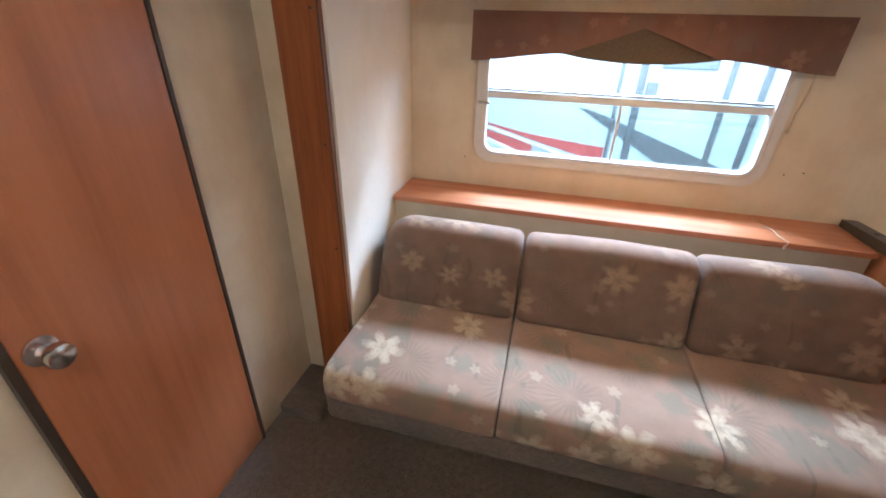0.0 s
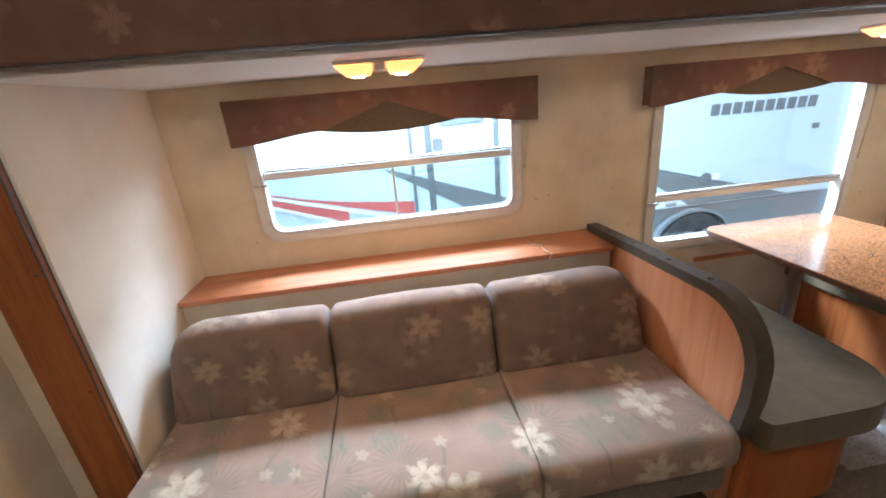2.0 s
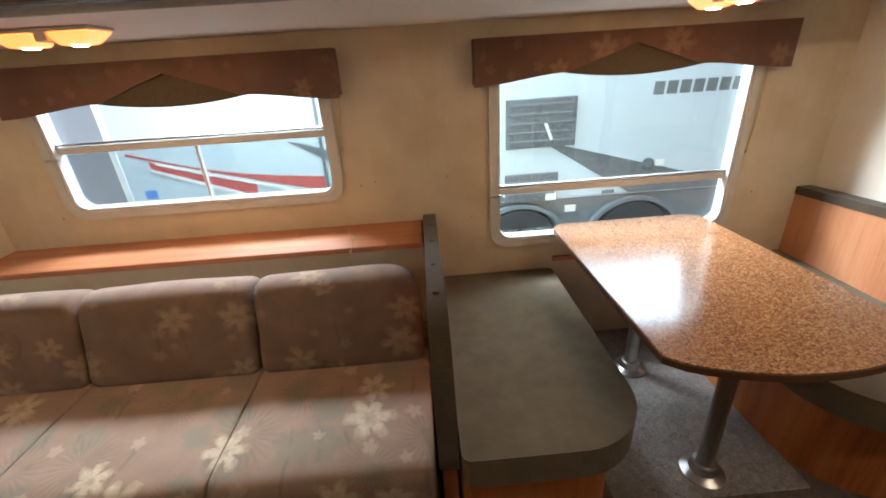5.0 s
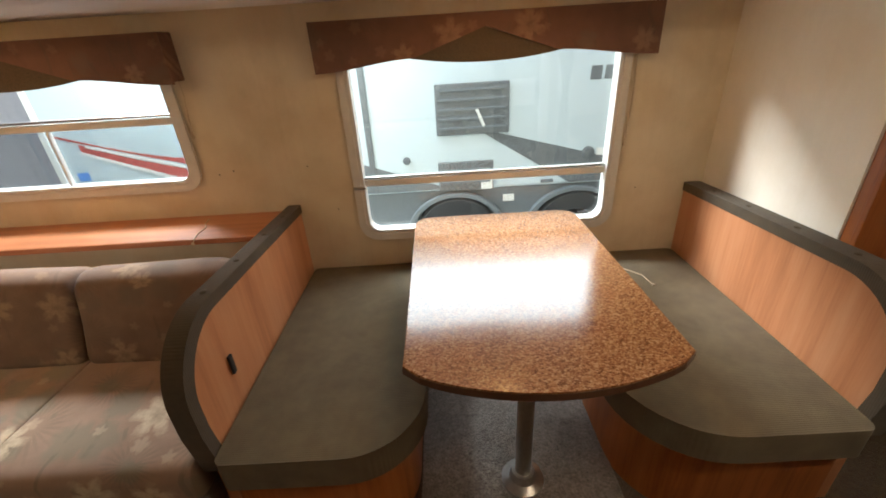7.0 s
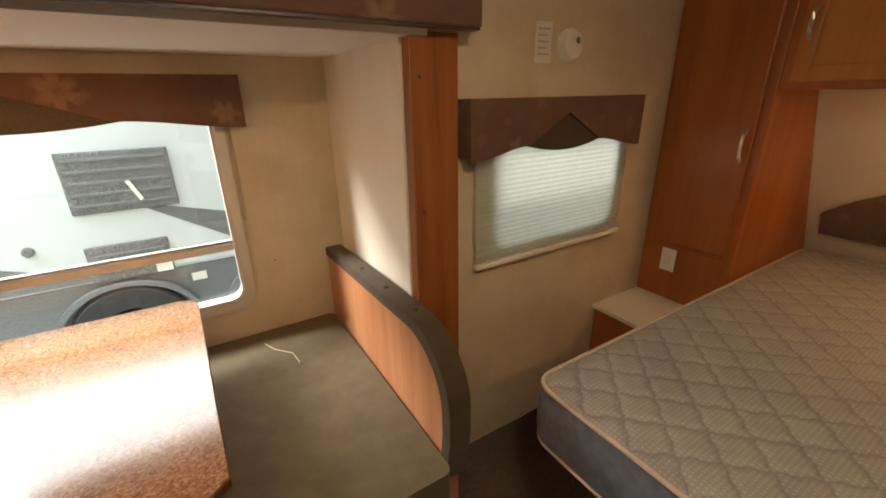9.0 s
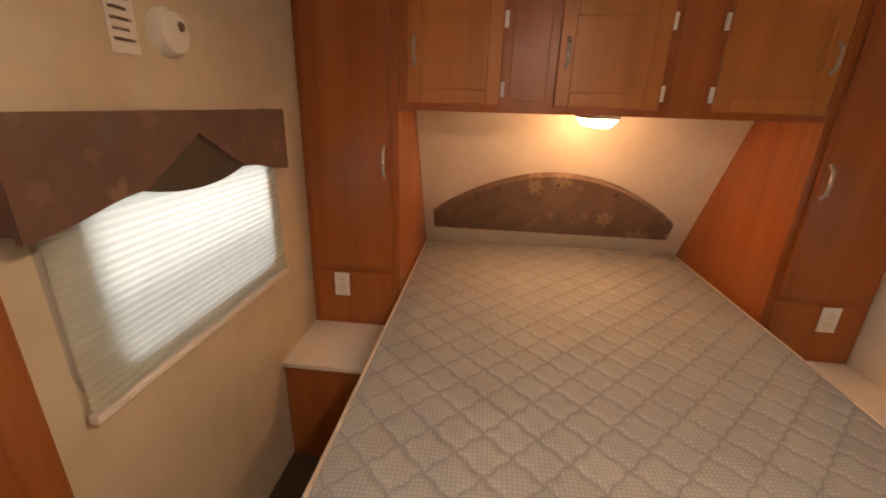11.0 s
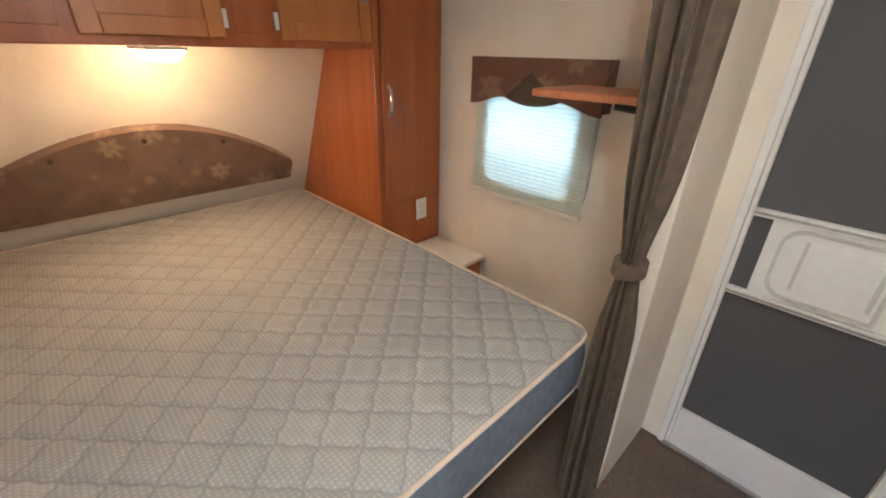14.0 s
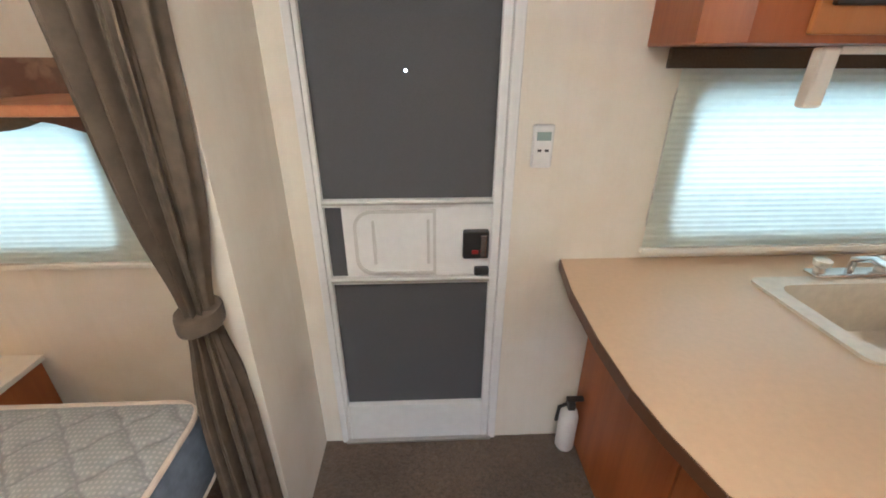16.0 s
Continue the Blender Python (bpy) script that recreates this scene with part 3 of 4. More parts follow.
# ---- dinette ----
def divider_outline(drop=0.0, y0=0.938):
    """The side of a bench end: a top that climbs towards the aisle, a round nose and a short return."""
    r = 0.22 - drop * 0.5
    pts = [(SY - 0.003, 0.02), (SY - 0.003, 0.814 - drop), (1.60, 0.837 - drop)]
    for i in range(13):
        a = radians(90 + 90 * i / 12)
        pts.append((y0 + drop + r + r * math.cos(a), 0.857 - drop - r + r * math.sin(a)))
    pts += [(y0 + drop, 0.54), (y0 + drop + 0.022, 0.375), (y0 + 0.06, 0.365), (y0 + 0.06, 0.02)]
    return pts


def divider(x0, x1, label):
    """A veneered bench end with a padded cloth binding along its top and nose."""
    top = thing("bench_divider", label, "divider", "dinette dividers")
    part("panel", prism(bmesh.new(), divider_outline(0.03), x0 + 0.006, x1 - 0.006, "yz"), VENEER, top)
    o = divider_outline(0.0)[1:-2]
    i = divider_outline(0.041)[1:-2]
    bm = bmesh.new()
    f = axes("yz")
    n = len(o)
    quads = []
    for k in range(n - 1):
        a, b, c, d = o[k], o[k + 1], i[k + 1], i[k]
        quads.append((a, b, c, d))
    cache = {}

    def v(p, w):
        key = (round(p[0], 5), round(p[1], 5), w)
        if key not in cache:
            cache[key] = bm.verts.new(f(p[0], p[1], w))
        return cache[key]

    for a, b, c, d in quads:
        bm.faces.new([v(p, x0) for p in (a, b, c, d)])
        bm.faces.new([v(p, x1) for p in (d, c, b, a)])
        bm.faces.new((v(a, x0), v(b, x0), v(b, x1), v(a, x1)))
        bm.faces.new((v(d, x0), v(c, x0), v(c, x1), v(d, x1)))
    for p, q in ((o[0], i[0]), (o[-1], i[-1])):
        bm.faces.new((v(p, x0), v(q, x0), v(q, x1), v(p, x1)))
    es = [e for e in bm.edges if len(e.link_faces) == 2 and e.calc_face_angle(0) > 1.2]
    bmesh.ops.bevel(bm, geom=es, offset=0.009, segments=3, profile=0.5, affect="EDGES")
    part("binding", bm, GREEN_DARK, top, "olive padded binding", True)
    for y in (1.2, 1.42, 1.66, 1.88):
        part("button", lathe(bmesh.new(), [(0.011, 0.0), (0.009, 0.004), (0.004, 0.006)], ((x0 + x1) / 2, y, 0.813 + (SY - y) * 0.05), "z", 12), GREEN_DARK, top)
    return top


d1 = divider(1.318, 1.378, "orange veneered bench end with olive padded edge")
part("seat_clip", boxed(1.3725, 1.382, 1.155, 1.175, 0.57, 0.64, 0.003), BLACK, d1, "black plastic clip")
divider(3.255, 3.33, "orange veneered bench end with olive padded edge beside the post")


def bench(x0, x1, corner, label):
    """A dinette bench: cushion with one round corner on a veneered box."""
    top = thing("dinette_bench", label, "bench", "dinette benches")
    r = [0.03, 0.03, 0.03, 0.03]
    r[0 if corner == "left" else 1] = 0.30 if corner == "left" else 0.24
    o = rounded(x0, x1, 0.915, SY - 0.01, r, 10)
    bm = prism(bmesh.new(), o, 0.345, 0.458, "xy", 0.052, 6)
    part("seat_cushion", bm, GREEN, top, "", True)
    r2 = [max(0.0, k - 0.02) for k in r]
    o = rounded(x0 + (0.05 if corner == "left" else 0.0), x1 - (0.0 if corner == "left" else 0.05), 0.965, SY - 0.01, r2, 10)
    part("base_panel", prism(bmesh.new(), o, 0.0, 0.344, "xy"), OAK, top, "orange wood base", True)
    return top


bench(1.385, 1.985, "right", "olive corduroy dinette bench beside the sofa end")
bench(2.60, 3.252, "left", "olive corduroy dinette bench beside the bedroom post")

table = thing("dinette_table", "brown speckled laminate dinette table on two metal legs", "table")
line = rounded(1.945, 2.69, 0.96, 1.975, [0, 0, 0.07, 0.07], 6)
front = []
for i in range(1, 20):
    t = i / 20
    front.append((1.958 + 0.742 * t, 0.955 - 0.105 * math.sin(math.pi * t) ** 0.7))
line = [(1.950, 0.965)] + front + [(2.708, 0.965)] + line[2:]
part("top", prism(bmesh.new(), line, 0.710, 0.738, "xy", 0.003), GRANITE, table)
band = [(2.325 + (x - 2.325) * 1.004, 1.45 + (y - 1.45) * 1.003) for x, y in line]
part("edge_band", prism(bmesh.new(), band, 0.7115, 0.7335, "xy", 0.002), TABLE_EDGE, table)
for y in (1.13, 1.72):
    leg = part("leg", lathe(bmesh.new(), [(0.029, 0.012), (0.029, 0.685)], (2.316, y, 0.011)), STEEL, table, "round metal leg", True)
    part("floor_flange", lathe(bmesh.new(), [(0.078, 0.0), (0.078, 0.006), (0.05, 0.02), (0.042, 0.05), (0.033, 0.052)], (2.316, y, 0.011)), STEEL, leg, "", True)
    part("top_flange", lathe(bmesh.new(), [(0.035, 0.657), (0.05, 0.677), (0.08, 0.689), (0.08, 0.698)], (2.316, y, 0.011)), STEEL, leg, "", True)


def ceiling_lamp(x, y, z, label, lens, width=0.25, across=False):
    """A double dome trailer light: base plate, switch block and two glowing lenses."""
    top = thing("dome_light", label, "ceiling light", "double dome lights")
    part("base_plate", boxed(x - width / 2, x + width / 2, y - 0.06, y + 0.06, z - 0.012, z - 0.001, 0.005), PLASTIC, top)
    part("switch_block", boxed(x - 0.018, x + 0.018, y - 0.045, y + 0.045, z - 0.035, z - 0.012, 0.004), PLASTIC, top)
    for sgn in (-1, 1):
        cx = x + sgn * (0.02 + (width / 2 - 0.02) / 2)
        h = (width / 2 - 0.02) / 2
        bm = boxed(cx - h, cx + h, y - 0.056, y + 0.056, z - 0.046, z - 0.012)
        for v in bm.verts:
            if v.co.z < z - 0.03:
                v.co.x = cx + (v.co.x - cx) * 0.62 - sgn * h * 0.2
                v.co.y = y + (v.co.y - y) * 0.6
        bmesh.ops.bevel(bm, geom=list(bm.edges), offset=0.009, segments=3, profile=0.5, affect="EDGES")
        dome = part("lens", bm, lens, top, "glowing frosted lens", True)
        if lens is LENS:
            part("bulb_glow", lathe(bmesh.new(), [(0.006, -0.0495), (0.018, -0.049), (0.022, -0.044)], (cx - sgn * h * 0.2, y, z), "z", 16), BULB, dome, "bright bulb behind the lens", True)
    if across:
        top.matrix_world = Matrix.Translation((x, y, 0)) @ Matrix.Rotation(radians(90), 4, "Z") @ Matrix.Translation((-x, -y, 0))
    return top


LENS = glow("lit_lens", (1.0, 0.20, 0.03), 1.4)
BULB = glow("lit_bulb", (1.0, 0.58, 0.22), 200.0)
LENS_BED = glow("lit_amber_lens", (1.0, 0.57, 0.25), 25.0)
LENS_FILL = glow("unseen_fill_lens", (1.0, 0.82, 0.60), 66.0)
ceiling_lamp(0.30, 1.50, SZ, "lit double dome light above the sofa", LENS, 0.29)
ceiling_lamp(2.325, 1.52, SZ, "lit double dome light above the dinette", LENS, 0.29, True)
# The next two hang out of view, added as fill for the main room.
ceiling_lamp(-0.3, -0.3, CZ, "unseen double dome light added on the main ceiling as fill", LENS_FILL)
ceiling_lamp(3.1, 0.15, CZ, "unseen double dome light added on the main ceiling as fill", LENS_FILL)

# Paler sheet laid on the floor stands in for daylight between the benches.
daylit_sheet = boxed(1.94, 2.66, 1.03, SY - 0.004, 0.0005, 0.011, 0.004)
tagged(part("daylit_carpet", daylit_sheet, CARPET_DAYLIT), "speckled carpet sheet between the dinette benches, paled for window daylight", "carpet", kind="structure")

# loose cords, latches, battens
def cord(points, label, parent=None, r=0.0025, mat=None):
    top = thing("shade_cord", label, "cord", "shade cords")
    part("string", tube(bmesh.new(), points, r, 6), mat or PIPE, top)
    e = points[-1]
    part("cord_end", lathe(bmesh.new(), [(0.003, -0.012), (0.006, -0.006), (0.006, 0.004), (0.003, 0.008)], e), PIPE, top)


PIPE = plain("tan_cord", (0.55, 0.44, 0.3), 0.8)
cord([(0.985, 2.045, 1.40), (0.988, 2.045, 1.33), (0.975, 2.046, 1.25), (0.97, 2.046, 1.17)], "thin tan cord hanging beside the sofa window")
cord([(0.95, 1.99, 0.791), (0.962, 1.93, 0.791), (0.99, 1.88, 0.791), (0.985, 1.82, 0.791), (1.0, 1.76, 0.791), (0.99, 1.755, 0.770)], "thin tan cord lying over the wooden ledge")
cord([(2.935, 2.045, 1.40), (2.94, 2.046, 1.2), (2.93, 2.046, 1.02)], "thin tan cord hanging beside the dinette window")
cord([(2.90, 1.93, 0.459), (2.93, 1.86, 0.459), (2.99, 1.79, 0.459), (3.0, 1.70, 0.459)], "thin cord lying on the olive bench")
for x, z, w in ((-0.315, 1.205, 1), (1.685, 0.885, 2)):
    lt = part("window_latch", boxed(x - 0.03, x + 0.03, SY - 0.028, SY - 0.017, z - 0.006, z + 0.006, 0.003), STEEL, bpy.data.objects["window_%d" % w])
batten = boxed(1.99, 2.61, SY - 0.02, SY - 0.001, 0.50, 0.525, 0.003)
tagged(part("wall_batten", batten, OAK_X), "narrow wooden batten on the wall under the table", "batten")
for x, z in ((-0.40, 0.93), (1.03, 0.985), (1.10, 1.0), (1.56, 0.78), (1.45, 1.0), (3.02, 0.80)):
    part("nail", lathe(bmesh.new(), [(0.0035, 0.0), (0.003, -0.002), (0.001, -0.003)], (x, SY, z), "y", 10), BRASS, bpy.data.objects["wall_slide_back"])

# ---- bath door ----
bath = tagged(new("door_1"), "closed orange wood veneer door with chrome knob", "door", kind="structure")
part("door_leaf", boxed(WX - 0.03, WX + 0.012, 0.372, 0.895, 0.012, 1.85, 0.003), DOORWOOD, bath)
part("edge_trim", boxed(WX - 0.004, WX + 0.016, 0.896, 0.908, 0.0, 1.86), BRASS, bath, "dark edge strip")
part("edge_trim", boxed(WX - 0.004, WX + 0.016, 0.352, 0.371, 0.0, 1.86), BRASS, bath, "dark edge strip")
knob = part("door_handle", lathe(bmesh.new(), [(0.033, 0.0), (0.033, 0.006), (0.014, 0.010), (0.012, 0.03), (0.024, 0.036), (0.029, 0.05), (0.026, 0.064), (0.012, 0.07)], (WX + 0.012, 0.416, 0.895), "x", 24), CHROME, bath, "round chrome knob", True)

# ---- bedroom ----
BX0, BX1, BY0, BY1, BZ = 3.53, 5.54, -0.648, 0.89, 0.70


QC = 0.10


def quilt(x, y):
    """Height of the quilted top: pillows between wavy diagonal seams."""
    c = QC
    a = (x + y) / c / 1.414 + 0.03 * math.sin((x - y) * 75)
    b = (x - y) / c / 1.414 + 0.03 * math.sin((x + y) * 75)
    s = min(abs(a - round(a)), abs(b - round(b)))
    return min(1.0, s / 0.16) ** 0.55


MAT_TOP = Mat("mattress_ticking", 0.85)
_v = MAT_TOP.node("ShaderNodeTexVoronoi", Vector=MAT_TOP.stretch(1, 1, 0.0), Scale=85.0, Randomness=0.0)
_dot = MAT_TOP.ramp(_v.outputs["Distance"], (0.22, 1.0), (0.34, 0.0))
_n = MAT_TOP.noise(7.0)
_c = MAT_TOP.mix(MAT_TOP.ramp(_n, (0.3, 0.0), (0.7, 1.0)), (0.315, 0.317, 0.30), (0.262, 0.27, 0.268))
_c = MAT_TOP.mix(MAT_TOP.math("MULTIPLY", _dot, 0.34), _c, (0.55, 0.52, 0.47))
_x, _y = MAT_TOP.split(MAT_TOP.co)[0], MAT_TOP.split(MAT_TOP.co)[1]
_p, _q = MAT_TOP.math("ADD", _x, _y), MAT_TOP.math("SUBTRACT", _x, _y)


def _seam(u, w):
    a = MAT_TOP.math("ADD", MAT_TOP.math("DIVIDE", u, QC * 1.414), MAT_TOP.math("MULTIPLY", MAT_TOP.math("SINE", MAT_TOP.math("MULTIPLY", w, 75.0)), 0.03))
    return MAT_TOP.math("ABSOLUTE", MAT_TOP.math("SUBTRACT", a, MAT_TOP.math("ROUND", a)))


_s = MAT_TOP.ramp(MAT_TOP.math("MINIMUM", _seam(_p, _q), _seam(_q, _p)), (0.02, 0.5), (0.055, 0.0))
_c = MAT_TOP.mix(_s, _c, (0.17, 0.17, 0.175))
MAT_TOP.color(_c).bump(MAT_TOP.noise(260.0), 0.2, 0.002)
MAT_SIDE = plain("mattress_blue_side", (0.15, 0.185, 0.235), 0.8, 0, 0.18, 30, 0.2)
PIPING = plain("cream_piping", (0.58, 0.49, 0.40), 0.8)

bed = thing("bed_base", "low wooden bed platform under the bare mattress", "bed base")
part("platform", boxed(BX0 + 0.25, 5.62, BY0 + 0.06, BY1 - 0.06, 0.02, 0.45, 0.006), CARPET, bed)
part("deck", boxed(BX0 + 0.03, 5.6, BY0 + 0.02, BY1 - 0.02, 0.451, 0.472, 0.003), PLASTIC, bed)
mattress = thing("mattress", "bare grey quilted mattress with cream piping", "mattress")
RC = 0.07
nx, ny = 250, 192
verts, faces, idx = [], [], {}
for i in range(nx + 1):
    for j in range(ny + 1):
        x, y = BX0 + (BX1 - BX0) * i / nx, BY0 + (BY1 - BY0) * j / ny
        # pull the corners in to a radius
        cx, cy = min(max(x, BX0 + RC), BX1 - RC), min(max(y, BY0 + RC), BY1 - RC)
        dx, dy = x - cx, y - cy
        if dx and dy:
            m = max(abs(dx), abs(dy)) / math.hypot(dx, dy)
            x, y = cx + dx * m, cy + dy * m
        e = min(x - BX0, BX1 - x, y - BY0, BY1 - y)
        z = BZ - 0.02 + 0.020 * min(1.0, max(e, 0.0) / 0.06) ** 0.5 + 0.011 * (quilt(x, y) - 1) * min(1.0, e / 0.03)
        z += 0.004 * noise.noise(Vector((x * 2.5, y * 2.5, 0)))
        idx[i, j] = len(verts)
        verts.append((x, y, z))
for i in range(nx):
    for j in range(ny):
        faces.append((idx[i, j], idx[i + 1, j], idx[i + 1, j + 1], idx[i, j + 1]))
me = bpy.data.meshes.new("quilted_top")
me.from_pydata(verts, [], faces)
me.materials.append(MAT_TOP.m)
for p in me.polygons:
    p.use_smooth = True
top = new("quilted_top", me)
top.parent = mattress
side = bmesh.new()
loop = fine(rounded(BX0, BX1, BY0, BY1, RC, 6), 0.05)
rows = []
for k, z in enumerate((0.475, 0.495, 0.53, 0.57, 0.61, 0.65, BZ - 0.021)):
    rows.append([side.verts.new((x + (0.008 * math.sin(k / 6 * math.pi)) * (1 if x > 4.5 else -1) * (abs(x - 4.55) > 0.95), y + (0.008 * math.sin(k / 6 * math.pi)) * (1 if y > 0.1 else -1) * (abs(y - 0.1) > 0.7), z)) for x, y in loop])
for a, b in zip(rows, rows[1:]):
    for k in range(len(loop)):
        side.faces.new((a[k], a[(k + 1) % len(loop)], b[(k + 1) % len(loop)], b[k]))
part("side_panel", side, MAT_SIDE, mattress, "blue quilted sides", True)
for z in (BZ - 0.018, 0.480):
    tb = tube(bmesh.new(), [(x, y, z) for x, y in loop] + [(*loop[0], z)], 0.007, 8)
    part("piping", tb, PIPING, mattress, "cream piping", True)


def nose_x(z):
    return 5.58 - 0.53 * (z - 0.67)


def wardrobe(y_in, y_out, label):
    """A tall bedside wardrobe: carcass cut to the sloping nose, door, lower panel and outlet."""
    s = 1 if y_out > y_in else -1
    fx = 4.72
    top = thing("wardrobe", label, "wardrobe", "bedside wardrobes")
    outline = [(fx + 0.02, 0.50), (nose_x(0.5) - 0.004, 0.50), (nose_x(CZ) - 0.004, CZ - 0.003), (fx + 0.02, CZ - 0.003)]
    part("carcass", prism(bmesh.new(), outline, *sorted((y_in, y_out - s * 0.003)), "xz"), CABINET, top)
    a, b = sorted((y_in - s * 0.004, y_out - s * 0.004))
    part("face_frame", boxed(fx, fx + 0.019, a, b, 0.498, CZ - 0.004, 0.003), CABINET, top)
    da, db = sorted((y_in + s * 0.03, y_out - s * 0.035))
    door = part("door", boxed(fx - 0.018, fx - 0.001, da, db, 0.80, CZ - 0.02, 0.004), CABINET, top)
    part("lower_panel", boxed(fx - 0.007, fx - 0.001, da, db, 0.53, 0.775, 0.003), CABINET, top)
    hy = y_in + s * 0.055
    part("handle", tube(bmesh.new(), [(fx - 0.018, hy, 1.22), (fx - 0.04, hy, 1.24), (fx - 0.045, hy, 1.285), (fx - 0.04, hy, 1.33), (fx - 0.018, hy, 1.35)], 0.007, 8), STEEL, door, "brushed metal pull", True)
    return top


wardrobe(0.905, WB, "tall honey wood wardrobe with a plain door beside the bed")
wardrobe(-0.685, WR, "tall honey wood wardrobe with a plain door beside the bed")


def outlet(x, y, z, label):
    top = thing("wall_outlet", label, "outlet", "wall outlets")
    part("plate", boxed(x - 0.006, x - 0.0005, y - 0.036, y + 0.036, z - 0.058, z + 0.058, 0.002), WHITE, top)
    for dz in (-0.02, 0.02):
        part("socket", boxed(x - 0.008, x - 0.006, y - 0.016, y + 0.016, z + dz - 0.014, z + dz + 0.014, 0.001), PLASTIC, top)


outlet(4.7125, 1.175, 0.71, "white outlet plate on the wardrobe foot")
outlet(4.7125, -0.94, 0.71, "white switch plate on the wardrobe foot")

over = thing("overhead_cabinet", "honey wood overhead cabinet above the bed", "cabinet")
fx = 4.72
part("body", boxed(fx + 0.02, nose_x(CZ) - 0.005, -0.68, 0.90, 1.497, CZ - 0.003), CABINET, over)
part("face_frame", boxed(fx, fx + 0.019, -0.68, 0.90, 1.495, CZ - 0.004, 0.003), CABINET, over)
for y0, y1, hinge in ((0.503, 0.865, 0), (-0.085, 0.298, 0), (-0.665, -0.275, 1)):
    z0, z1 = 1.522, 1.888
    door = part("door", boxed(fx - 0.012, fx - 0.001, y0 + 0.03, y1 - 0.03, z0 + 0.03, z1 - 0.03), CAB_PANEL, over, "flat centre panel")
    w = 0.055
    for a, b, c, d in ((y0, y0 + w, z0, z1), (y1 - w, y1, z0, z1), (y0 + w, y1 - w, z0, z0 + w), (y0 + w, y1 - w, z1 - w, z1)):
        part("door_rail", boxed(fx - 0.02, fx - 0.0015, a, b, c, d, 0.004), CAB_PANEL, door)
    hy = (y1 - 0.03) if not hinge else (y0 + 0.03)
    part("handle", tube(bmesh.new(), [(fx - 0.02, hy, 1.66), (fx - 0.042, hy, 1.68), (fx - 0.046, hy, 1.71), (fx - 0.042, hy, 1.74), (fx - 0.02, hy, 1.76)], 0.007, 8), STEEL, door, "brushed metal pull", True)
    gy = (y0 - 0.008) if not hinge else (y1 + 0.008)
    for z in (1.58, 1.82):
        part("hinge", boxed(fx - 0.012, fx - 0.001, gy - 0.008, gy + 0.008, z - 0.028, z + 0.028, 0.002), WHITE, door, "pale hinge")
for y0, y1 in ((0.33, 0.47), (-0.25, -0.12)):
    part("filler_panel", boxed(fx - 0.006, fx - 0.001, y0, y1, 1.54, 1.89, 0.003), CABINET, over)
ceiling_lamp(4.90, 0.085, 1.494, "lit double dome light under the overhead cabinet", LENS_BED, 0.3)

# headboard on the sloping wall
hb = thing("headboard", "arched floral upholstered headboard on the wall", "headboard")
th = math.atan(0.53)
arch = []
for i in range(25):
    t = -1 + i / 12
    arch.append((0.7 * t, 0.12 + 0.31 * math.cos(t * math.pi / 2) ** 0.9))
arch = [(-0.7, 0.0)] + arch + [(0.7, 0.0)]
bm = prism(bmesh.new(), arch[::-1], 0.0, 0.045, "xy", 0.012, 3)
board = part("padded_board", bm, SOFA_SHADED, hb, "", True)
hb.matrix_world = Matrix.Translation((nose_x(0.81) - 0.004, 0.14, 0.812)) @ Matrix.Rotation(-th, 4, "Y") @ Matrix(((0, 0, -1, 0), (-1, 0, 0, 0), (0, 1, 0, 0), (0, 0, 0, 1)))
for u, v in ((0.0, 0.375), (-0.32, 0.325), (0.32, 0.325)):
    part("button", lathe(bmesh.new(), [(0.012, 0.0), (0.01, 0.004), (0.004, 0.006)], (u, v, 0.045), "z", 12), GREEN_DARK, hb)


def nightstand(y0, y1, label):
    top = thing("nightstand", label, "nightstand", "bedside steps")
    part("top_board", boxed(4.36, 4.95, y0, y1, 0.478, 0.499, 0.003), PLASTIC, top, "pale laminate top")
    part("body", boxed(4.38, 4.95, y0 + 0.003, y1 - 0.003, 0.0, 0.477), CABINET, top)


nightstand(0.93, WB - 0.003, "low wooden bedside box with a pale top")
nightstand(WR + 0.003, -0.70, "low wooden bedside box with a pale top")

alarm = thing("smoke_alarm", "round white smoke alarm on the wall", "smoke alarm")
part("body", lathe(bmesh.new(), [(0.055, 0.0), (0.055, -0.018), (0.045, -0.032), (0.02, -0.036)], (4.03, WB, 1.66), "y", 28), PLASTIC, alarm, "", True)
part("vent", lathe(bmesh.new(), [(0.012, -0.035), (0.01, -0.039)], (4.045, WB, 1.675), "y", 12), STEEL, alarm)
sign = thing("instruction_label", "small pale printed label on the wall", "label")
part("paper", boxed(3.87, 3.945, WB - 0.003, WB - 0.0005, 1.60, 1.73), PLASTIC, sign)
for k in range(5):
    part("print_line", boxed(3.88, 3.935 - 0.01 * (k % 2), WB - 0.004, WB - 0.003, 1.705 - 0.02 * k, 1.711 - 0.02 * k), STEEL, sign)

# ---- partition, curtain, entrance ----
wall("wall_partition", "short pale partition beside the entrance", WALL_PALE, "yz", 3.40, 3.44, WR, -0.68, 0.0, CZ)


